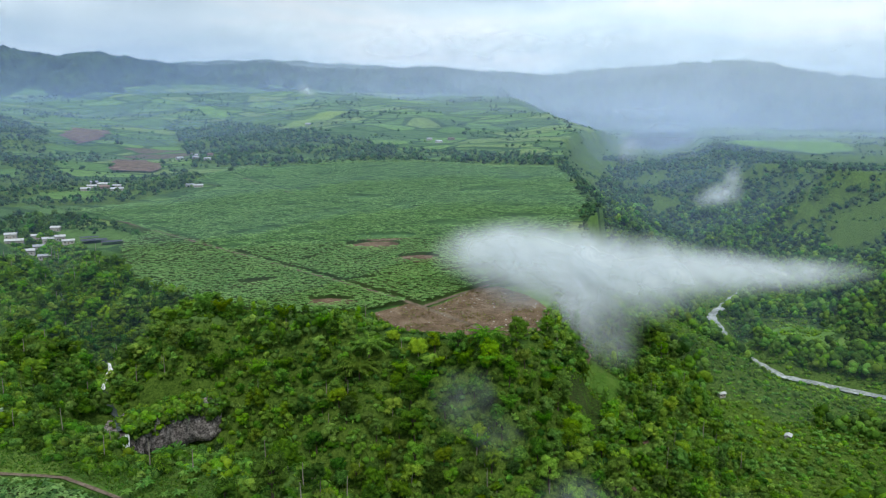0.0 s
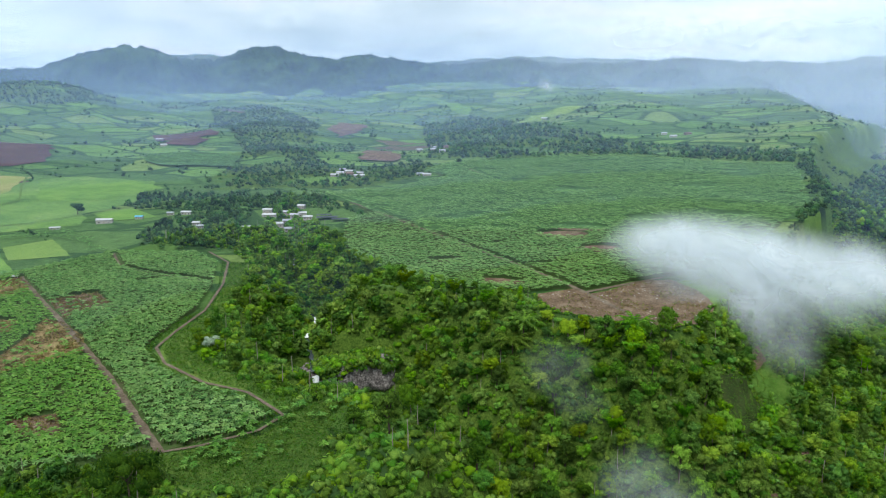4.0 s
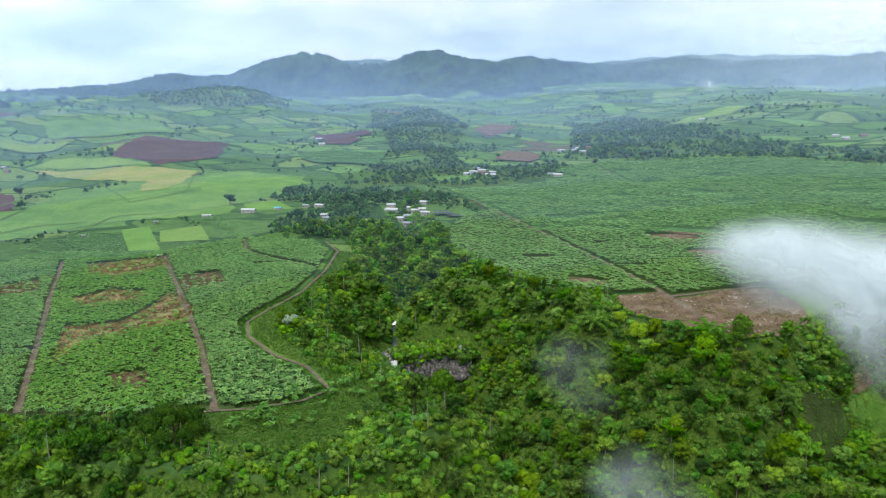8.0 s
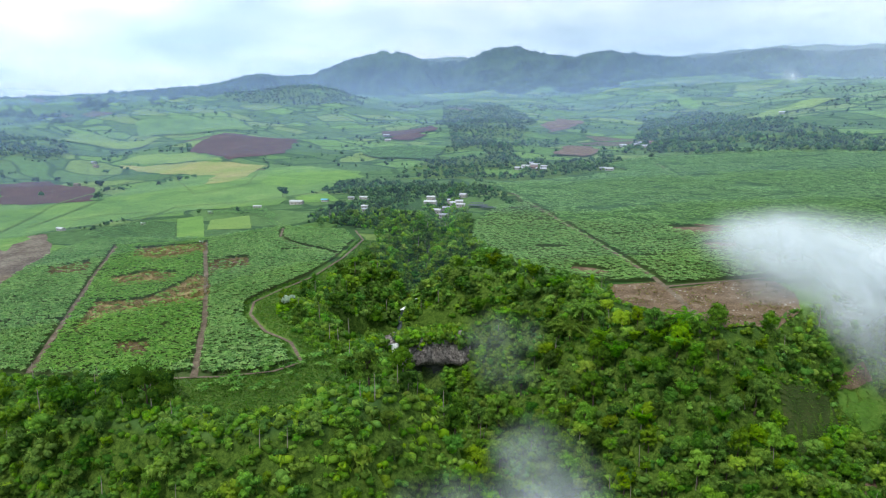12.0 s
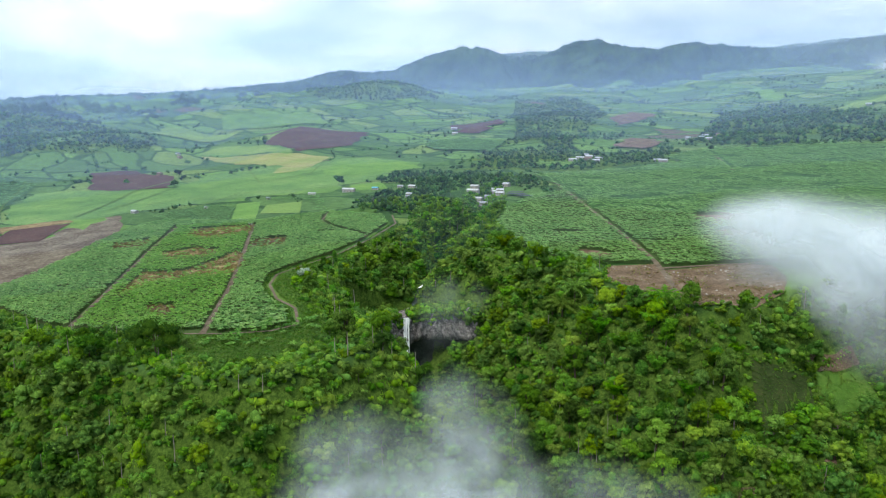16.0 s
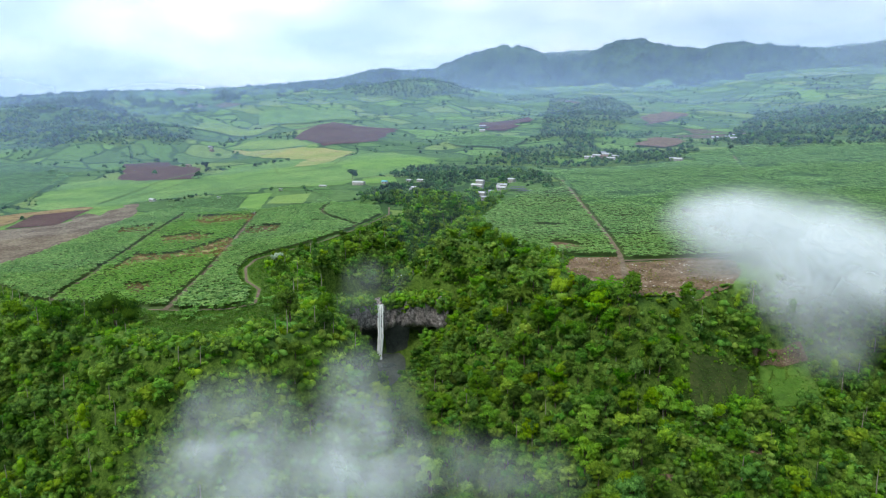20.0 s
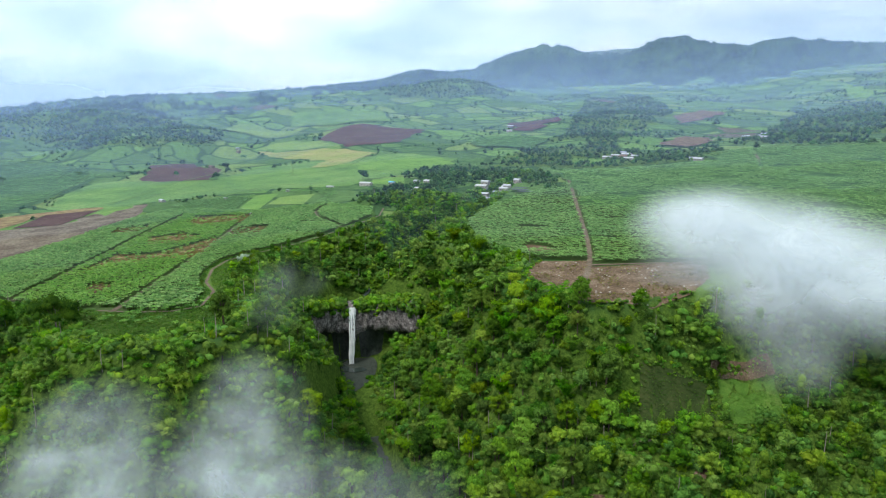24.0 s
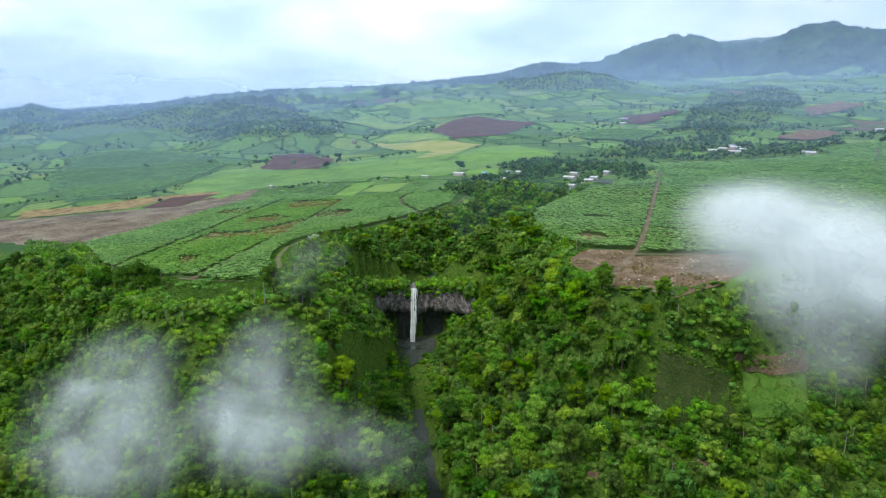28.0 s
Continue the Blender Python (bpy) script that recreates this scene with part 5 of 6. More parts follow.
def wild_points(gap, box, rng, edge=1.5):
    gx, gy = np.meshgrid(np.arange(box[0], box[2], gap), np.arange(box[1], box[3], gap))
    x = (gx + (rng.random(gx.shape) - 0.5) * gap * 0.95).ravel()
    y = (gy + (rng.random(gy.shape) - 0.5) * gap * 0.95).ravel()
    ok = (depth(x, y) > edge) | inside(x, y, GORGE_WOOD) | inside(x, y, RIM_WOOD)
    dl, _ = along(x, y, STREAM_LOW)
    dh, _ = along(x, y, STREAM_HIGH)
    dr, _ = along(x, y, RIVER_LINE)
    ok &= (dl > 5.5) & (dh > 1.6) & (dr > np.where(y < 740, 17 if gap > 8 else 10, 9))
    u = (x - FALL[0]) * DOWN[0] + (y - FALL[1]) * DOWN[1]
    v = (x - FALL[0]) * SIDE[0] + (y - FALL[1]) * SIDE[1]
    bow = u - 0.012 * np.minimum(np.abs(v), 50) ** 2
    ok &= ~((bow > -16) & (u < 34) & (np.abs(v) < 29 - 0.5 * u))
    ok &= ~((bow > -16) & (bow < 5) & (np.abs(v) < 46))
    for p in PLOTS:
        ok &= ~inside(x, y, p)
    for p in EARTH:
        ok &= ~inside(x, y, p) | (rng.random(len(x)) < 0.3)
    for p in KEEP_CLEAR:
        ok &= ~inside(x, y, p)
    if gap > 6:
        ok &= ~((dl < 20) & (u > 0) & (u < 70)) & (dl > 8)
    return x[ok], y[ok]


def fill(poly, gap, keep):
    p = np.array(poly, float)
    lo, hi = p.min(0), p.max(0)
    gx, gy = np.meshgrid(np.arange(lo[0], hi[0], gap), np.arange(lo[1], hi[1], gap))
    x = (gx + (rng.random(gx.shape) - 0.5) * gap).ravel()
    y = (gy + (rng.random(gy.shape) - 0.5) * gap).ravel()
    ok = inside(x, y, p) & (rng.random(len(x)) < keep)
    return x[ok], y[ok]


def stuff_of(name, shapes, leaf, x, y, scale, tint, label, category, sink=0.0):
    pick = rng.integers(0, len(shapes), len(x))
    vs, fs, ts, n = [], [], [], 0
    z = height(x, y) - sink
    for k, (bv, bf) in enumerate(shapes):
        m = pick == k
        v, f, t = scatter(bv, bf, np.column_stack([x[m], y[m], z[m]]), rng.random(m.sum()) * 6.28, scale[m], tint[m])
        vs.append(v)
        fs.append(f + n)
        ts.append(t)
        n += len(v)
    return tagged(new(name, mesh_of(name, np.vstack(vs), np.vstack(fs), leaf, np.concatenate(ts), smooth=True)), label, category, kind="stuff")


# bushes and creepers over every slope
near_box, east_box = (-430, 20, 210, 800), (210, 300, 620, 1250)
x, y = wild_points(4.15, near_box, rng, 1.0)
hidden = (x < -60) & (y < 70)
x, y = x[~hidden], y[~hidden]
lobes = [(-0.5, 0.2, 0.8), (1.3, 0.4, 0.5)]
shrubs = []
for k in range(5):
    place = [np.array(c) * (0.75 + 0.5 * rng.random()) for c in lobes]
    wide = [np.array((1.5, 1.4, 1.25)), np.array((1.25, 1.3, 0.95))]
    shrubs.append(joined([core(rng, place, wide, 1, 0.82), leaves(rng, place, wide, 19, 0.76, 0.35)]))
stuff_of("bushes", shrubs, SHRUB_LEAF, x, y, 0.95 + 1.25 * rng.random(len(x)) ** 1.6, 0.40 + 0.22 * wave(x, y, 21, 1) + 0.34 * (rng.random(len(x)) - 0.5) + 0.18 * (((x > 190) & (y > 385)) | ((x > -85) & (x < 5) & (y < 275))), "dense bright green bushes and creepers on the slopes", "bushes")
x, y = wild_points(5.4, east_box, rng, 1.0)
stuff_of("bushes", shrubs, SHRUB_LEAF, x, y, 0.6 + 1.3 * rng.random(len(x)) ** 1.8, 0.45 + 0.28 * wave(x, y, 40, 1) + 0.2 * rng.random(len(x)), "bushes along the river valley", "bushes")

px_, py_ = [], []
for bounds in ((210, -70, 420, 300), (-120, -70, 210, 20)):
    q = wild_points(6.0, bounds, rng, 1.0)
    px_.append(q[0])
    py_.append(q[1])
x, y = np.concatenate(px_), np.concatenate(py_)
stuff_of("bushes", shrubs, SHRUB_LEAF, x, y, 1.0 + 1.2 * rng.random(len(x)) ** 1.5, 0.42 + 0.25 * wave(x, y, 30, 1) + 0.2 * rng.random(len(x)), "bushes on the lower gorge slopes", "bushes")

wx2, wy2 = wild_points(8.6, east_box, rng, 1.5)
m = (wave(wx2, wy2, 60, 3) > np.where(wx2 < np.interp(wy2, RIVER_LINE[:9, 1], RIVER_LINE[:9, 0]), 0.35, -0.5))
by_ = rng.uniform(592, 705, 90)
bx_ = np.interp(by_, RIVER_LINE[:9, 1], RIVER_LINE[:9, 0]) - rng.uniform(9, 34, 90)
EAST_WOOD = (np.concatenate([wx2[m], bx_]), np.concatenate([wy2[m], by_]))
# woods in the gorge
x, y = wild_points(8.0, near_box, rng, 3.0)
grassy = ((x > 95) & (y > 385)) | ((x > -75) & (y < 235)) | ((x > 0) & (y < 290))
keep = (rng.random(len(x)) < np.where(grassy, 0.66, 0.92)) & (wave(x, y, 31, 6) > -0.75)
x, y = x[keep], y[keep]
view_gap = inside(x, y, np.array([(-140, 258), (-60, 232), (-15, 246), (-15, 318), (-110, 338), (-150, 345)], float))
stay = ~view_gap | (rng.random(len(x)) < 0.15)
stay &= ~inside(x, y, np.array([(-168, 352), (-128, 356), (-62, 240), (-120, 226)], float))
stay &= ~((x < -175) & (y < 200) & (depth(x, y) < 9))
stay &= ~inside(x, y, np.array([(-140, 150), (-100, 142), (-62, 152), (-38, 182), (-42, 236), (-70, 262), (-130, 185)], float))
stay &= np.hypot(x + 20, y - 384) > 12
stay &= ~inside(x, y, VILLAGE_FRONT) & (np.hypot(x + 112, y - 158) > 13)
x, y = x[stay], y[stay]
order = np.argsort(np.hypot(x - 20, y - 300))
one = np.zeros(len(x), bool)
one[order[:260]] = True
small = [tree_shape(rng, 10 + k, 10.5 - k, 12, 250, 0.82)[1] for k in range(4)] + [bushy(rng, [(0, 0, 9), (0.5, 0.4, 6.5), (-0.6, 0.2, 4)], [np.array((2.0, 2.0, 2.6)), np.array((2.4, 2.4, 2.4)), np.array((2.0, 2.0, 2.0))], 200, 0.65, 0.5)]
stuff_of("woodland", small, TREE_LEAF, x[~one], y[~one], (0.62 + 0.85 * rng.random((~one).sum()) ** 1.2) * np.where(depth(x[~one], y[~one]) < 5, 0.75, 1.0), 0.45 + 0.20 * wave(x[~one], y[~one], 26, 2) + 0.75 * (rng.random((~one).sum()) - 0.5) + 0.2 * ((x[~one] > -90) & (x[~one] < 0) & (y[~one] < 275)) + 0.1 * ((x[~one] > -40) & (y[~one] > 320)) - 0.12 * ((x[~one] < -60) & (y[~one] < 170)), "mixed green woodland covering the gorge sides", "woodland", 0.8)
east_shapes = [bushy(rng, [(0, 0, 7.0), (2.4, 0.8, 5.2), (-1.8, 1.8, 5.6)], [np.array((3.4, 3.2, 3.0)), np.array((2.6, 2.6, 2.2)), np.array((2.8, 2.4, 2.4))], 26, 0.95) for _ in range(4)]
stuff_of("woodland", east_shapes, TREE_LEAF, EAST_WOOD[0], EAST_WOOD[1], 0.8 + 1.1 * rng.random(len(EAST_WOOD[0])), 0.12 + 0.45 * rng.random(len(EAST_WOOD[0])), "dark green woodland along the river banks", "woodland", 0.8)
tree_masters = [plant_of("tree", tree_shape(rng, h, w, 18, 850, 0.68, dr), BARK if k % 2 else DARK_BARK, TREE_LEAF, "leafy green tree with a pale slender trunk on the slope", "tree", "trees on the gorge sides")
                for k, (h, w, dr) in enumerate(((13, 9, 0.3), (10, 8.5, 0.2), (15, 8, 0.5), (9, 9.5, 0.1)))]
for i, (px, py) in enumerate(zip(x[one], y[one])):
    s = 0.7 + 0.75 * rng.random()
    m = pose(px, py, float(height(px, py)) - 0.3, 0, 0, rng.random() * 360) @ Matrix.Scale(s, 4)
    if i < 4:
        tree_masters[i].matrix_world = m
    else:
        copy_thing(tree_masters[i % 4], m)

# bushes on the shelf above the rock and creepers hanging from it
v = rng.uniform(-42, 48, 560)
back = -15 * rng.random(560) ** 0.8
hang = rng.random(560) < 0.5
lip = local(0.012 * v ** 2 + np.where(hang, 2.6, back + 1.0), v, 1.6 + 0.16 * np.abs(v) - 0.05 * back - np.where(hang, 13 * rng.random(560) ** 1.6 * (0.6 + 0.4 * wave(v, v * 0, 7, 5)), 0))
lip = lip[np.abs(v) > 4.2]
pick = rng.integers(0, 4, len(lip))
vs, fs, ts, n = [], [], [], 0
for k in range(4):
    m = pick == k
    v_, f_, t_ = scatter(shrubs[k][0], shrubs[k][1], lip[m], rng.random(m.sum()) * 6.28, 0.8 + 1.7 * rng.random(m.sum()) ** 2, 0.35 + 0.35 * rng.random(m.sum()))
    vs.append(v_)
    fs.append(f_ + n)
    ts.append(t_)
    n += len(v_)
tagged(new("ledge_bushes", mesh_of("ledge_bushes", np.vstack(vs), np.vstack(fs), SHRUB_LEAF, np.concatenate(ts))), "bushes and creepers along the ledge above the rock", "bushes", kind="stuff")
# loose banana plants on the open slopes and the ridge
wild_banana = [banana_shape(rng, 8, 2) for _ in range(3)]
gx, gy = wild_points(8.0, (95, 290, 330, 520), rng, 2.0)
m = (wave(gx, gy, 34, 5) > 0.05) & (rng.random(len(gx)) < 0.55)
rx_, ry_ = rng.uniform(-112, -58, 150), rng.uniform(176, 250, 150)
ok = (wave(rx_, ry_, 15, 4) > 0.0) & (np.abs((rx_ + 85) * 0.7 - (ry_ - 215)) < 26)
gx, gy = np.concatenate([gx[m], rx_[ok]]), np.concatenate([gy[m], ry_[ok]])
stuff_of("wild_bananas", wild_banana, BANANA_PALE, gx, gy, 0.85 + 0.45 * rng.random(len(gx)), 0.15 + 0.45 * rng.random(len(gx)), "loose light green banana plants on the open slope", "banana plants", -0.6)
# tufts over the verge and the ridge plot
gx, gy = np.meshgrid(np.arange(-290, -55, 1.35), np.arange(170, 470, 1.35))
gx, gy = (gx + 1.3 * rng.random(gx.shape)).ravel(), (gy + 1.3 * rng.random(gy.shape)).ravel()
m = (inside(gx, gy, KEEP_CLEAR[0]) | inside(gx, gy, KEEP_CLEAR[1]) | ((depth(gx, gy) < 2.5) & (gx > -225) & (gy < 345) & (gx * 0.55 + gy > 95) & ~inside(gx, gy, np.array([(-60, 424), (0, 380), (0, 460)], float)))) & ~inside(gx, gy, LEFT_BANANA)
for line in TRACKS:
    m &= along(gx, gy, np.array(line, float))[0] > 2.0
gx, gy = gx[m], gy[m]
tuft_shapes = [leaves(rng, [(0, 0, 0.35)], [np.array((0.75, 0.75, 0.55))], 7, 0.6, -0.2) for _ in range(4)]
stuff_of("grass_tufts", tuft_shapes, MAIZE_LEAF, gx, gy, 0.6 + 0.8 * rng.random(len(gx)), 0.4 + 0.3 * wave(gx, gy, 13, 2) + 0.3 * rng.random(len(gx)), "rough green grass and weeds along the track", "grass", -0.3)
gx, gy = fill(PLOTS[0], 1.1, 0.8)
stuff_of("grass_tufts", tuft_shapes, MAIZE_LEAF, gx, gy, 0.35 + 0.45 * rng.random(len(gx)), 0.45 + 0.4 * rng.random(len(gx)), "short rough grass on the hillside plot", "grass", -0.45)
DRY_LEAF = foliage("dry_weeds", (0.10, 0.07, 0.03), (0.24, 0.18, 0.075), (0.16, 0.24, 0.05), see=0.2)
gx, gy = [], []
for b in BARE[:6]:
    q = fill(b, 1.7, 0.75)
    gx.append(q[0])
    gy.append(q[1])
gx, gy = np.concatenate(gx), np.concatenate(gy)
m = wave(gx, gy, 7, 5) > -0.35
gx, gy = gx[m], gy[m]
stuff_of("dry_weeds", tuft_shapes, DRY_LEAF, gx, gy, 0.7 + 0.9 * rng.random(len(gx)), 0.2 + 0.3 * wave(gx, gy, 11, 2) + 0.5 * rng.random(len(gx)), "dry yellow-brown weeds on the fallow strips", "weeds", -0.4)
# bushes that fray the edges of the clearing and the plots
gx, gy = [], []
for ring in [np.array(CLEARING, float)] + PLOTS:
    for p, q in zip(ring, np.roll(ring, -1, 0)):
        if (p + q)[1] / 2 > 425 and ring is not PLOTS[0] and ring is not PLOTS[1]:
            continue
        k = int(np.hypot(*(q - p)) / 1.1)
        w = np.linspace(0, 1, k, endpoint=False)[:, None]
        line = p + (q - p) * w + rng.normal(size=(k, 2)) * 1.1
        gx.append(line[:, 0])
        gy.append(line[:, 1])
gx, gy = np.concatenate(gx), np.concatenate(gy)
stuff_of("edge_bushes", shrubs, SHRUB_LEAF, gx, gy, 0.35 + 0.55 * rng.random(len(gx)), 0.2 + 0.6 * rng.random(len(gx)), "low weeds and bushes along the plot edges", "bushes")
# pale slender trunks between the crowns
x, y = wild_points(13.0, near_box, rng, 4.0)
m = rng.random(len(x)) < 0.3
x, y = x[m], y[m]
tv, tf = tube([(0, 0, -1), (0.25, 0.1, 5), (0.1, 0.3, 10.5)], (0.24, 0.19, 0.10), 5)
v_, f_, t_ = scatter(tv, tf, np.column_stack([x, y, height(x, y)]), rng.random(len(x)) * 6.28, 0.7 + 0.5 * rng.random(len(x)), rng.random(len(x)))
tagged(new("slender_trunks", mesh_of("slender_trunks", v_, f_, BARK)), "pale slender tree trunks between the bushes", "trunks", kind="stuff")

# bamboo along the rims
bamboo_masters = [plant_of("bamboo_clump", bamboo_shape(rng, h, 18, 60), MAIZE_LEAF, BAMBOO_LEAF, "arching yellow-green bamboo clump at the gorge rim", "bamboo", "bamboo along the rim", "stem", "foliage") for h in (13, 11, 15)]
spots = [(-48, 404), (-60, 408), (-72, 414), (-88, 412), (-98, 422), (-112, 424), (-124, 432), (-136, 440), (-150, 452), (-158, 462), (-128, 410), (-110, 404), (-142, 424), (20, 372), (34, 368), (46, 364), (58, 362), (70, 360), (80, 366),
         (88, 378), (30, 358), (44, 352), (58, 350), (12, 366), (0, 374), (96, 392), (-170, 474), (-182, 484), (-196, 498), (-210, 520), (-222, 545), (-240, 560), (66, 344), (40, 340), (24, 346), (76, 350), (-44, 384), (-70, 396), (-86, 396)]
for i, (px, py) in enumerate(spots):
    s = 0.75 + 0.45 * rng.random()
    m = pose(px, py, float(height(px, py)) - 0.2, 0, 0, rng.random() * 360) @ Matrix.Scale(s, 4)
    if i < 3:
        bamboo_masters[i].matrix_world = m
    else:
        copy_thing(bamboo_masters[i % 3], m)


def palm_shape(rng, high, fronds):
    vs, fs, n = [], [], 0
    for i in range(fronds):
        an, up = i * 2.4, 0.7 + 0.9 * (1 - i / fronds)
        d, w = np.array((math.cos(an), math.sin(an), 0)), np.array((-math.sin(an), math.cos(an), 0))
        pts = [d * 5.5 * t + np.array((0, 0, high + 4.5 * up * t - 4.2 * t * t)) for t in np.linspace(0, 1, 8)]
        for k in range(1, 8):
            for sgn in (-1, 1):
                tip = pts[k] + w * sgn * 1.5 * (1 - (k / 9) ** 2) + d * 0.7 + np.array((0, 0, -0.5))
                vs += [pts[k - 1], pts[k], tip]
                fs.append((n, n + 1, n + 2))
                n += 3
    return tube([(0, 0, -1), (0.2, 0, high * 0.5), (0, 0, high)], (0.25, 0.2, 0.16), 6), (np.array(vs), np.array(fs))


for px, py, hh in ((-19, 385, 4.5), (-24, 379, 3.0), (48, 374, 2.0)):
    palm = plant_of("palm_tree", palm_shape(rng, hh, 22), DARK_BARK, BAMBOO_LEAF, "feathery light green palm at the edge of the clearing", "palm", "palms by the clearing", "trunk", "fronds")
    palm.matrix_world = pose(px, py, float(height(px, py)), 0, 0, 40 * px) @ Matrix.Scale(2.1, 4)

# trees that stand alone
WHITE_LEAF = foliage("silver_leaves", (0.22, 0.30, 0.20), (0.34, 0.42, 0.30), (0.45, 0.52, 0.40))
for px, py, h, w, n, s, leaf, label in ((-112, 158, 18, 25, 2200, 0.8, DARK_LEAF, "broad dark green tree at the foot of the banana field"), (-617, 634, 15, 15, 420, 1.9, FAR_LEAF, "round lone tree in the pasture"),
                                        (-169, 283, 12, 10, 260, 1.0, WHITE_LEAF, "pale silvery tree beside the gorge"), (-58, 226, 10, 8, 380, 0.9, BAMBOO_LEAF, "bright green tree by the maize plot"),
                                        (-86, 246, 9, 6, 300, 0.9, TREE_LEAF, "small conical tree at the field's tip"), (-140, 135, 14, 14, 600, 1.2, TREE_LEAF, "leafy tree at the rim of the slope"),
                                        (-180, 122, 13, 13, 500, 1.2, TREE_LEAF, "leafy tree at the rim of the slope"), (-240, 112, 13, 14, 500, 1.2, TREE_LEAF, "leafy tree at the rim of the slope"),
                                        (-1000, 560, 14, 13, 220, 2.2, FAR_LEAF, "round tree beside the ploughed field"), (-880, 500, 12, 12, 200, 2.2, FAR_LEAF, "round tree beside the ploughed field"), (-1005, 470, 9, 8, 120, 2.0, FAR_LEAF, "small tree beside the ploughed field")):
    t = plant_of("tree", tree_shape(rng, h, w, 12, n, s), DARK_BARK, leaf, label, "tree", "")
    t.matrix_world = pose(px, py, float(height(px, py)), 0, 0, 31 * px)

for px, py, h in ((-936, 627, 7), (-940, 640, 8), (-941, 653, 7), (-939, 668, 8), (-937, 682, 7), (-936, 695, 8), (-1185, 570, 11), (-938, 541, 10), (-1215, 674, 12), (-1190, 340, 10), (-1234, 218, 11), (-1195, 536, 12), (-1175, 431, 9), (-290, 1142, 10)):
    t = plant_of("tree", tree_shape(rng, h, h * 1.15, 8, 130, 1.6), DARK_BARK, FAR_LEAF, "round dark green tree among the fields", "tree", "")
    t.matrix_world = pose(px, py, float(height(px, py)), 0, 0, 31 * px)

# woods round the villages, hedges and scattered far trees


HOUSES = [(-537, 593, 20, 9, 4, 0, 0.5), (-514, 621, 10, 6, 3, 3, 0.3), (-475, 654, 14, 7, 3, 0, 0.2), (-492, 647, 9, 6, 3, 1, 0.4), (-349, 586, 9, 7, 3, 0, 0.6), (-352, 650, 16, 9, 4, 0, 0.4), (-332, 641, 12, 8, 3, 1, 0.5), (-372, 708, 18, 9, 5, 0, 0.3),
          (-348, 683, 14, 9, 4, 0, 0.5), (-352, 705, 10, 8, 4, 0, 0.2), (-312, 647, 12, 7, 3, 0, 0.5), (-353, 673, 12, 9, 4, 1, 0.5), (-368, 660, 18, 9, 4, 0, 0.35), (-380, 676, 12, 8, 4, 0, 0.35), (-330, 668, 10, 8, 4, 0, 0.6), (-420, 600, 9, 7, 3, 0, 0.3), (-405, 585, 8, 6, 3, 1, 0.9),
          (-449, 983, 12, 8, 3, 0, 0.3), (-450, 1005, 12, 8, 3, 0, 0.4), (-440, 1020, 14, 8, 4, 0, 0.2), (-405, 980, 16, 8, 3, 0, 0.5), (-460, 1035, 10, 8, 4, 1, 0.4), (-430, 1000, 12, 8, 3, 2, 0.4), (-418, 1012, 10, 7, 3, 0, 0.1), (-303, 1012, 12, 8, 3, 0, 0.2), (-318, 1020, 10, 8, 3, 1, 0.6),
          (-673, 358, 14, 6, 3, 0, 0.1), (-603, 420, 5, 4, 2.5, 0, 0.4), (-595, 504, 6, 4, 2.5, 1, 0.3), (-567, 554, 12, 5, 2.5, 0, 0.6), (-429, 386, 3.5, 3, 2.4, 0, 0.6), (232, 480, 6, 4.5, 2.6, 0, 0.2), (262, 440, 6, 4.5, 2.6, 0, 0.9),
          (-1094, 1353, 16, 9, 4, 0, 0.3), (-1040, 1300, 14, 9, 4, 0, 0.8), (-430, 1411, 12, 8, 4, 0, 0.2), (-379, 1320, 12, 8, 4, 0, 0.4), (-415, 1370, 12, 9, 4, 1, 0.1), (-450, 1380, 12, 9, 4, 0, 0.7), (-395, 1400, 14, 9, 4, 2, 0.5), (-292, 1984, 16, 9, 4, 0, 0.3), (-2358, 1692, 22, 12, 5, 0, 0.2),
          (-1085, 560, 14, 8, 4, 2, 0.2), (60, 1600, 14, 9, 4, 0, 0.3), (90, 1640, 14, 9, 4, 2, 0.5), (40, 1660, 12, 8, 4, 0, 0.1), (-1290, 690, 12, 8, 4, 2, 0.3), (-1320, 700, 12, 8, 4, 1, 0.3)]


def clear_of_houses(x, y, gap=8.0):
    ok = np.ones(len(x), bool)
    for h in HOUSES:
        # open on the side towards the valley, so that the roofs stand clear
        ok &= np.hypot(x - h[0], y - h[1]) > gap
        ok &= np.hypot(x - h[0] - 10, y - h[1] + 12) > gap
    return ok


mid_shapes = [bushy(rng, [(0, 0, 6.5), (2.4, 0.8, 4.6), (-1.8, 1.9, 5.2), (0.6, -2.2, 4.2)], [np.array((2.9, 2.8, 2.7)), np.array((2.3, 2.2, 2.1)), np.array((2.4, 2.1, 2.3)), np.array((2.2, 2.0, 1.9))], 26, 1.15) for _ in range(4)]
far_shapes = [bushy(rng, [(0, 0, 4.4), (2.4, 1.2, 3.0)], [np.array((4.2, 3.9, 3.8)), np.array((3.2, 3.4, 2.8))], 9, 1.9) for _ in range(5)]
gx, gy = [], []
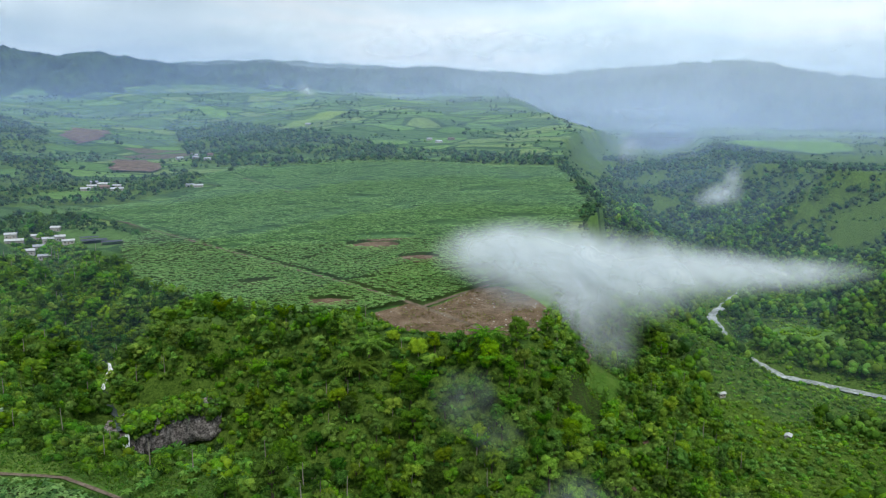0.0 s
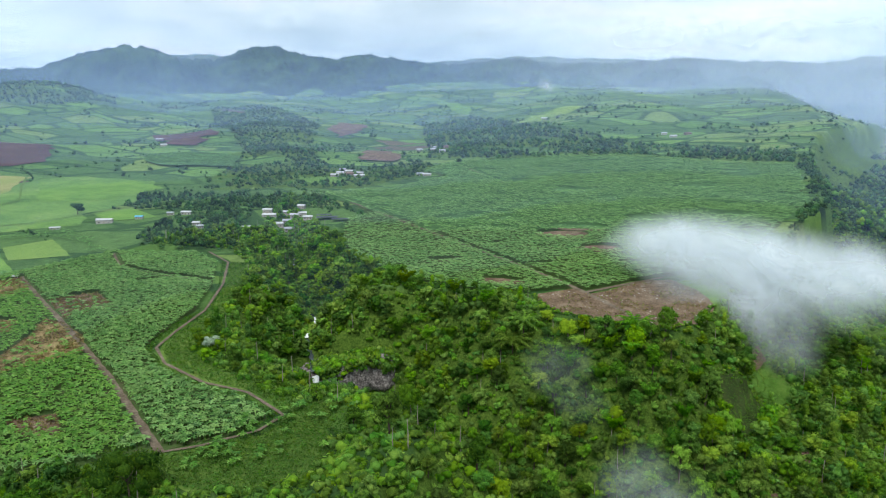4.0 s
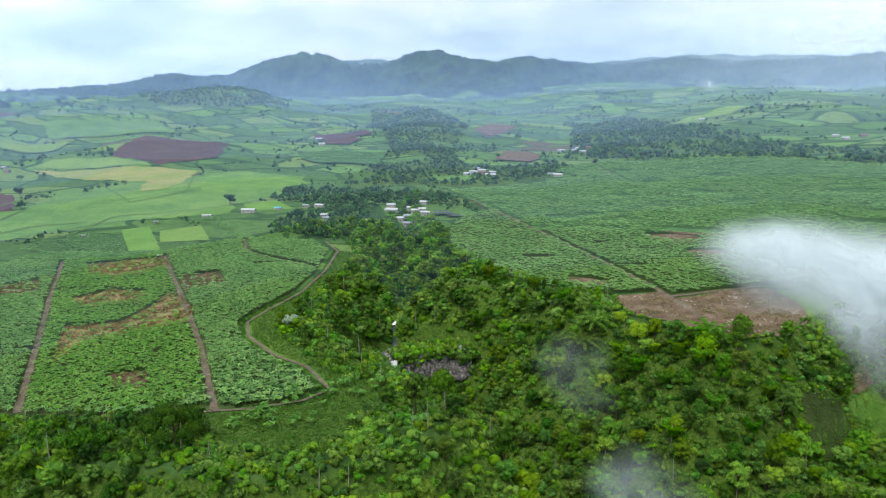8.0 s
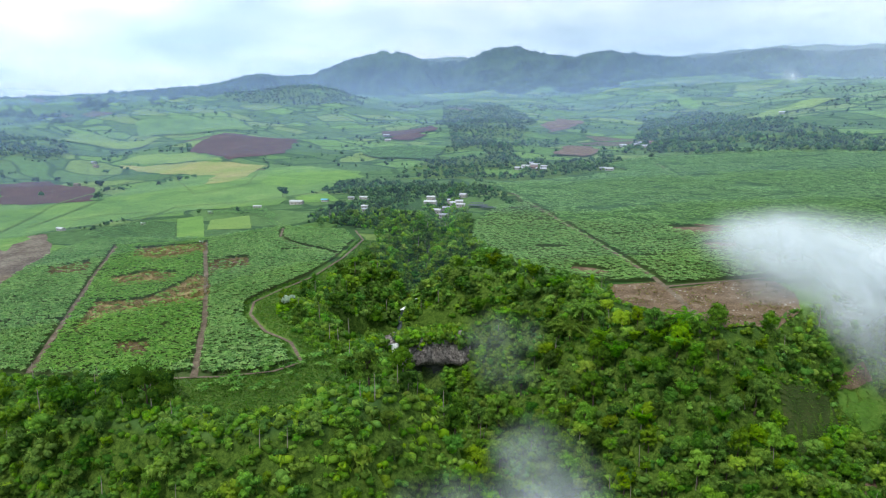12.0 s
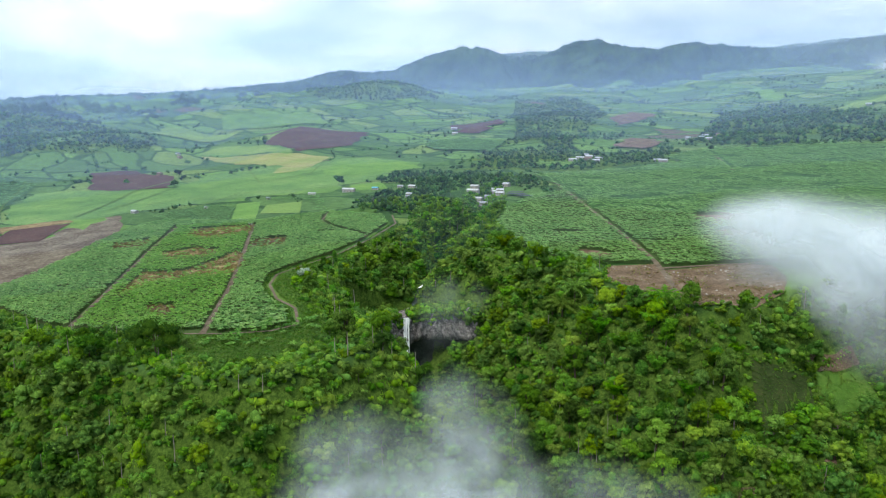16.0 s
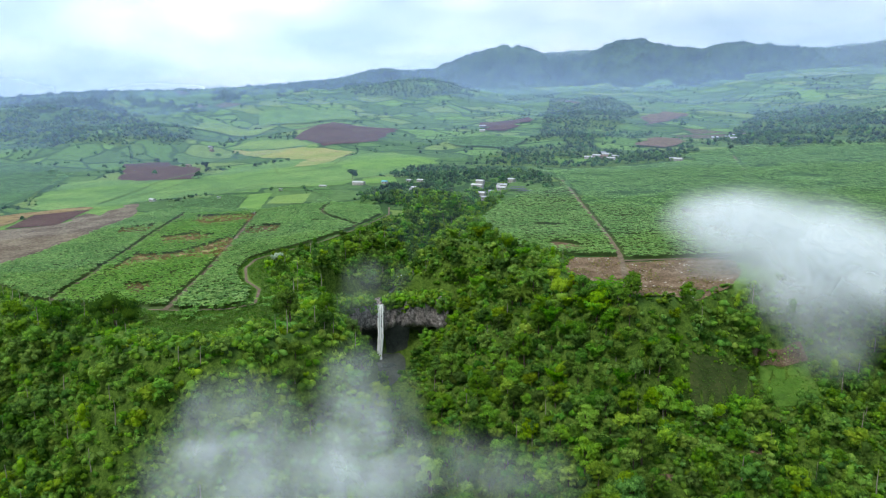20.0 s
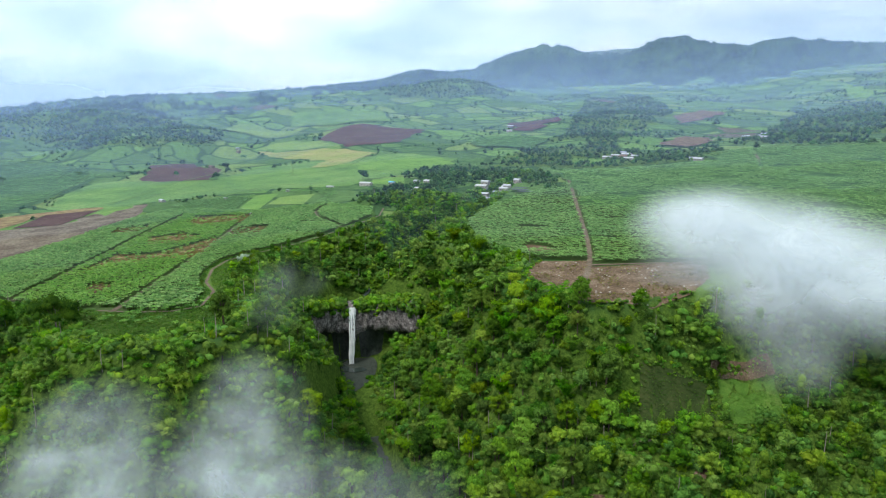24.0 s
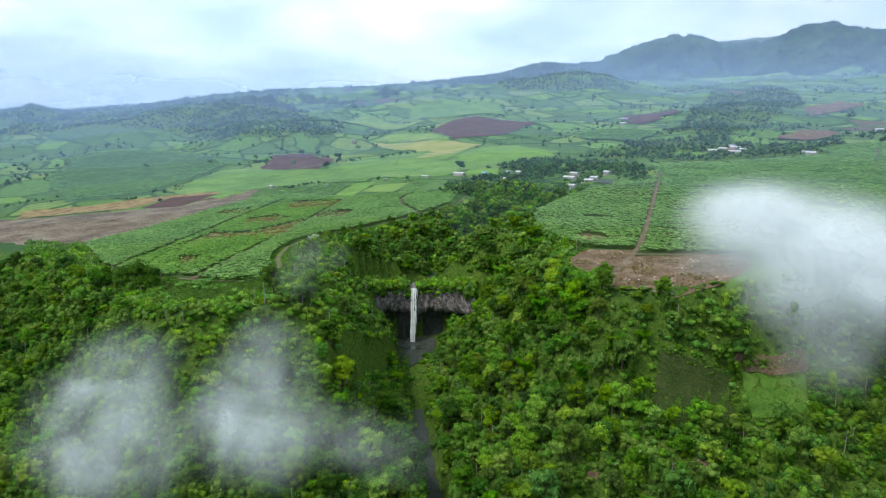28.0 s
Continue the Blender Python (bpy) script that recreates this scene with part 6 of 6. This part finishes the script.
for poly, gap, keep in (([(-395, 490), (-308, 493), (-290, 560), (-261, 620), (-229, 653), (-309, 728), (-376, 783), (-457, 793), (-561, 794), (-656, 761), (-600, 690), (-520, 668), (-475, 648), (-442, 537)], 8.5, 0.85),
                        (SIDE_WOOD, 10.5, 0.85),
                        ([(205, 790), (300, 780), (330, 1000), (330, 1200), (245, 1190), (226, 1000)], 8.5, 0.95), ([(150, 600), (196, 770), (236, 800), (186, 630)], 7, 0.9)):
    a, b = fill(poly, gap, keep)
    ok = wooded(a, b) | ~inside(a, b, SIDE_WOOD)
    gx.append(a[ok])
    gy.append(b[ok])
x, y = np.concatenate(gx), np.concatenate(gy)
ok = clear_of_houses(x, y)
ok &= ~(inside(x, y, np.array([(-392, 725), (-300, 700), (-285, 632), (-345, 622), (-398, 650)], float)) & (rng.random(len(x)) < 0.6))
ok &= ~inside(x, y, VILLAGE_FRONT)
for p in FIELD_POLYS:
    ok &= ~inside(x, y, p)
x, y = x[ok], y[ok]
stuff_of("village_trees", mid_shapes, FAR_LEAF, x, y, 0.45 + 0.75 * rng.random(len(x)), 0.45 + 0.3 * wave(x, y, 40, 4) + 0.4 * (rng.random(len(x)) - 0.5), "green trees round the village and up the side valley", "trees", 0.5)
gx, gy = [], []
for poly, gap in zip(FAR_WOODS, (13, 11, 11.5, 14, 13, 19)):
    a, b = fill(poly, gap, 0.88)
    ok = wooded(a, b)
    gx.append(a[ok])
    gy.append(b[ok])
# hedgerows and field-side trees
for _ in range(230):
    an, rad = radians(-38 + 146 * rng.random()), 820 + 1950 * rng.random()
    hx, hy = MID[0] - rad * math.sin(an), MID[1] + rad * math.cos(an)
    turn, length = radians(34 + (90 if rng.random() < 0.3 else 0) + rng.normal() * 14), 60 + 240 * rng.random()
    w = np.arange(-length / 2, length / 2, 6.5)
    w = w[rng.random(len(w)) < 0.8]
    bend = 14 * np.sin(w / 45 + rad)
    gx.append(hx + w * math.cos(turn) - bend * math.sin(turn) + rng.normal(size=len(w)) * 2.0)
    gy.append(hy + w * math.sin(turn) + bend * math.cos(turn) + rng.normal(size=len(w)) * 2.0)
for line in ([(-1407, 222), (-1385, 261), (-1365, 301), (-1341, 330), (-1306, 358), (-1288, 394)], [(-1290, 486), (-1281, 508), (-1280, 532)], [(-1360, 605), (-1368, 634), (-1379, 665)]):
    for p, q in zip(np.array(line[:-1], float), np.array(line[1:], float)):
        w = rng.random(5)
        gx.append(p[0] + (q - p)[0] * w + rng.normal(size=5) * 3)
        gy.append(p[1] + (q - p)[1] * w + rng.normal(size=5) * 3)
hedge_from = sum(len(g) for g in gx[:6])
hedge_to = sum(len(g) for g in gx)
an, rad = np.radians(-40 + 150 * rng.random(20000)), 850 + 2000 * np.sqrt(rng.random(20000))
a, b = MID[0] - rad * np.sin(an), MID[1] + rad * np.cos(an)
belt = wave(a, b, 150, 7) + 0.7 * wave(a, b, 45, 9)
ok = (belt > 0.50) | (rng.random(20000) < 0.035)
gx.append(a[ok])
gy.append(b[ok])
x, y = np.concatenate(gx), np.concatenate(gy)
grow = 0.5 + 0.75 * rng.random(len(x)) ** 1.4
grow[hedge_from:hedge_to] *= 0.6
grow[:hedge_from] += 0.25
ok = ((depth(x, y) < 4) | (x > 300)) & ~inside(x, y, RIGHT_BANANA) & ~inside(x, y, W_BANANA_RING)
for p in FIELD_POLYS:
    ok &= ~inside(x, y, p)
x, y, grow = x[ok], y[ok], grow[ok]
stuff_of("far_trees", far_shapes, FAR_LEAF, x, y, grow, 0.25 + 0.55 * rng.random(len(x)), "scattered green trees, hedges and woods across far farmland", "trees", 0.5)

# ---- houses ----


def box(bm, x0, y0, z0, x1, y1, z1):
    bmesh.ops.create_cube(bm, size=1, matrix=Matrix.Translation(((x0 + x1) / 2, (y0 + y1) / 2, (z0 + z1) / 2)) @ Matrix.Diagonal((x1 - x0, y1 - y0, z1 - z0, 1)))


def house(px, py, w, d, h, kind, turn):
    roof_mat = (ROOF_WHITE, ROOF_GREY, ROOF_RUST, BLUE_SHEET)[kind]
    label = ("white metal-roofed house among trees", "grey metal-roofed house among trees", "rusty-roofed house among trees", "house with a blue roof")[kind]
    if w < 7:
        label = "small hut with a pale metal roof"
    ob = tagged(new("house"), label, "house", "houses of the valley")
    ob.matrix_world = pose(px, py, float(height(px, py)) - 0.2, 0, 0, math.degrees(turn))
    bm = bmesh.new()
    box(bm, -w / 2, -d / 2, -1, w / 2, d / 2, h)
    for s in (-1, 1):
        bmesh.ops.contextual_create(bm, geom=[bm.verts.new(c) for c in ((s * w / 2, -d / 2, h), (s * w / 2, d / 2, h), (s * w / 2, 0, h + d * 0.2))])
    part("wall", bm, WALL_PALE if kind != 2 else WALL_WOOD, ob)
    bm = bmesh.new()
    e, t = 0.6, 0.12
    prof = [(-d / 2 - e, h - 0.2 * e * 0.8), (0, h + d * 0.2 + 0.05), (d / 2 + e, h - 0.2 * e * 0.8)]
    lo = [[bm.verts.new((sx * (w / 2 + e), y0, z0)) for y0, z0 in prof] for sx in (-1, 1)]
    hi = [[bm.verts.new((sx * (w / 2 + e), y0, z0 + t)) for y0, z0 in prof] for sx in (-1, 1)]
    for k in range(2):
        bm.faces.new((hi[0][k], hi[1][k], hi[1][k + 1], hi[0][k + 1]))
        bm.faces.new((lo[0][k + 1], lo[1][k + 1], lo[1][k], lo[0][k]))
        for q in range(2):
            bm.faces.new((lo[q][k], lo[q][k + 1], hi[q][k + 1], hi[q][k]))
    for k in (0, 2):
        bm.faces.new((lo[0][k], lo[1][k], hi[1][k], hi[0][k]))
    part("roof", bm, roof_mat, ob)
    bm = bmesh.new()
    box(bm, -0.5, -d / 2 - 0.06, 0, 0.5, -d / 2 + 0.04, 2.0)
    part("door", bm, WALL_WOOD, ob)
    for wx_ in (-w * 0.3, w * 0.3):
        bm = bmesh.new()
        box(bm, wx_ - 0.6, -d / 2 - 0.05, 0.9, wx_ + 0.6, -d / 2 + 0.03, 2.0)
        part("window", bm, OPENING, ob)


for px, py, w, d, h, kind, turn in HOUSES:
    grow = 1.0 if py > 900 else 0.82
    house(px, py, w * grow, d * grow, h, kind, turn)
# dark nursery netting beside the village
for k, (nx, ny, nw, nd) in enumerate(((-290, 650, 22, 14), (-270, 642, 18, 12), (-300, 662, 16, 9))):
    net = tagged(new("shade_house"), "low dark shade-net shelter beside the village", "shelter", "nursery shelters")
    net.matrix_world = pose(nx, ny, float(height(nx, ny)), 0, 0, 25)
    bm = bmesh.new()
    box(bm, -nw / 2, -nd / 2, 2.4, nw / 2, nd / 2, 2.5)
    part("net_roof", bm, ROOF_DARK, net)
    for sx in (-1, 1):
        for sy in (-1, 1):
            bm = bmesh.new()
            box(bm, sx * nw / 2 - 0.1, sy * nd / 2 - 0.1, -0.5, sx * nw / 2 + 0.1, sy * nd / 2 + 0.1, 2.4)
            part("post", bm, WALL_WOOD, net)

# pale stones strewn over the clearing
sv = np.array([(-1, -0.7, 0), (1, -0.8, 0), (0.9, 0.8, 0), (-0.8, 0.9, 0), (-0.4, -0.3, 0.7), (0.5, -0.2, 0.8), (0.3, 0.5, 0.6), (-0.4, 0.4, 0.7)], float)
sf = np.array([(0, 1, 5, 4), (1, 2, 6, 5), (2, 3, 7, 6), (3, 0, 4, 7), (4, 5, 6, 7)])
x, y = fill(CLEARING, 1.3, 0.3)
row = np.abs(((0.62 * x + 0.78 * y + 2.0 * wave(x, y, 14, 4)) / 7.5) % 1 - 0.5)
ok = ((row < 0.16) & (wave(x, y, 9, 3) > -0.35)) | (wave(x, y, 12, 8) > 0.62)
x, y = x[ok], y[ok]
v, f, t = scatter(sv, sf, np.column_stack([x, y, height(x, y) + 0.4]), rng.random(len(x)) * 6.28, 0.12 + 0.6 * rng.random(len(x)) ** 5, rng.random(len(x)))
tagged(new("field_stones", mesh_of("field_stones", v, f, BOULDER)), "pale stones and stumps strewn on cleared soil", "stones", kind="stuff")

x, y = fill(CLEARING, 1.5, 0.6)
ok = wave(x, y, 10, 6) + 0.8 * (rng.random(len(x)) - 0.5) > 0.15
x, y = x[ok], y[ok]
stuff_of("cut_brush", tuft_shapes, DRY_LEAF, x, y, 0.4 + 0.7 * rng.random(len(x)), 0.25 + 0.6 * rng.random(len(x)), "dry brown cut brush lying on the cleared soil", "brush", -0.45)

# ---- low cloud, mist and smoke ----


def fog(name, blobs, facing, layers, gap, cell, mat, label, strength=1.0):
    """A cloud as a stack of soft sheets through its depth; blobs are centre, spread and weight."""
    a = radians(facing)
    side, deep = np.array((math.cos(a), math.sin(a), 0.0)), np.array((-math.sin(a), math.cos(a), 0.0))
    c = np.array([b[0] for b in blobs], float)
    sp = np.array([b[1] for b in blobs], float)
    mid = c.mean(0)
    s0, s1 = ((c - mid) @ side - 3 * sp[:, 0]).min(), ((c - mid) @ side + 3 * sp[:, 0]).max()
    z0, z1 = (c[:, 2] - 3 * sp[:, 2]).min(), (c[:, 2] + 3 * sp[:, 2]).max()
    gs, gz = np.meshgrid(np.arange(s0, s1, cell), np.arange(z0, z1, cell), indexing="ij")
    cloud = tagged(new(name), label, "cloud")
    cloud.matrix_world = Matrix.Translation(mid)
    ns, nz = gs.shape
    i, j = np.meshgrid(np.arange(ns - 1), np.arange(nz - 1), indexing="ij")
    faces = np.stack([i * nz + j, (i + 1) * nz + j, (i + 1) * nz + j + 1, i * nz + j + 1], -1).reshape(-1, 4)
    for k in range(layers):
        d = (k - (layers - 1) / 2) * gap
        swell = d + 0.35 * gap * wave(gs, gz, cell * 9, k) + 0.75 * (gz - mid[2])
        p = mid + gs[..., None] * side + swell[..., None] * deep
        p[..., 2] = gz
        dens = np.zeros(gs.shape)
        for (bc, bs, w) in blobs:
            q = p - np.array(bc)
            dens += w * np.exp(-0.5 * ((q @ side / bs[0]) ** 2 + (q @ deep / bs[1]) ** 2 + (q[..., 2] / bs[2]) ** 2))
        dens = dens * (1 + 0.5 * wave(gs + d, gz - d, cell * 6, k + 2))
        alpha = 1 - np.exp(-np.maximum(dens - 0.03, 0) * strength)
        keep = alpha.ravel()[faces].max(1) > 0.004
        if keep.sum() < 4:
            continue
        used, inv = np.unique(faces[keep], return_inverse=True)
        me = mesh_of("mist_layer", (p.reshape(-1, 3) - mid)[used], inv.reshape(-1, 4), mat, smooth=True)
        me.attributes.new("thickness", "FLOAT", "POINT").data.foreach_set("value", alpha.ravel()[used].astype(np.float32))
        ob = new("mist_layer", me)
        ob.parent = cloud


fog("low_cloud", [((62, 470, 80), (18, 16, 9), 0.7), ((95, 468, 76), (24, 20, 11), 0.95), ((145, 470, 66), (30, 20, 11), 1.0), ((205, 480, 62), (34, 20, 7), 0.75), ((275, 490, 58), (38, 16, 5), 0.5),
                  ((116, 458, 44), (17, 14, 14), 0.45), ((138, 448, 20), (13, 13, 13), 0.15), ((95, 430, 52), (26, 16, 9), 0.16), ((170, 470, 44), (26, 16, 8), 0.14)], 11, 7, 8.0, 3.0, DROPLET, "thick white low cloud drifting over the plateau's edge", 0.72)
fog("mist_wisp", [((76, 183, 30), (10, 8, 10), 0.40), ((82, 188, 16), (14, 9, 11), 0.30), ((72, 192, 0), (14, 10, 11), 0.20), ((58, 200, 42), (8, 8, 8), 0.16), ((66, 206, 30), (11, 9, 9), 0.14)], 52, 5, 6.0, 1.6, SMOKE, "thin grey-white mist wisp rising from the gorge")
fog("mist_wisp", [((84, 138, 44), (10, 9, 11), 0.36), ((90, 134, 30), (15, 10, 12), 0.34), ((84, 144, 14), (15, 11, 12), 0.27), ((62, 150, 40), (12, 9, 9), 0.17)], 58, 5, 6.0, 1.6, SMOKE, "thin grey-white mist wisp above the wooded slope")
fog("mist_wisp", [((112, 205, 24), (12, 9, 8), 0.19), ((128, 230, 16), (10, 9, 7), 0.16)], 45, 3, 7.0, 1.8, SMOKE, "faint mist low in the gorge")
fog("mist_wisp", [((0, 247, 58), (8, 7, 7), 0.2), ((43, 212, 66), (9, 8, 7), 0.26), ((20, 236, 67), (10, 8, 6), 0.24), ((58, 196, 58), (9, 8, 9), 0.2)], 45, 3, 5.0, 1.4, SMOKE, "faint mist drifting over the ridge")
fog("fall_spray", [((-40, 285, 44), (7, 7, 7), 0.20), ((-118, 342, -30), (9, 8, 7), 0.23), ((-96, 330, -10), (8, 8, 10), 0.12)], 62, 3, 9.0, 2.0, SMOKE, "thin spray drifting up from the waterfall")
fog("smoke_plume", [((-330, 2230, 285), (16, 18, 10), 0.5), ((-338, 2230, 303), (11, 14, 14), 0.35)], 15, 2, 12.0, 4.0, SMOKE, "pale smoke rising from a far hillside")
fog("smoke_plume", [((470, 1040, 66), (15, 15, 9), 0.6), ((492, 1050, 88), (9, 12, 16), 0.35), ((440, 1030, 60), (10, 12, 6), 0.4)], -20, 3, 10.0, 3.0, SMOKE, "pale smoke hanging in the river valley")
fog("smoke_plume", [((400, 1290, 118), (10, 12, 16), 0.5), ((410, 1290, 140), (12, 12, 10), 0.3)], -15, 2, 10.0, 3.5, SMOKE, "thin smoke column above the far woods")
fog("smoke_plume", [((1010, 1800, 172), (18, 18, 16), 0.5), ((1090, 1850, 160), (26, 18, 5), 0.5)], -25, 2, 14.0, 5.0, SMOKE, "smoke drifting over the far plain")
for az_, z_, w_ in ((10, 640, 0.35), (2, 610, 0.5), (-6, 600, 0.55), (-13, 610, 0.4), (30, 690, 0.25), (-30, 540, 0.3)):
    q = radians(az_)
    fog("peak_cloud", [((MID[0] - 3500 * math.sin(q), MID[1] + 3500 * math.cos(q), z_), (240, 90, 60), w_), ((MID[0] - 3500 * math.sin(q + 0.05), MID[1] + 3500 * math.cos(q + 0.05), z_ - 30), (150, 80, 40), w_ * 0.7)],
        az_, 2, 60.0, 40.0, PEAK_FOG, "soft grey-white cloud resting on the mountain tops")
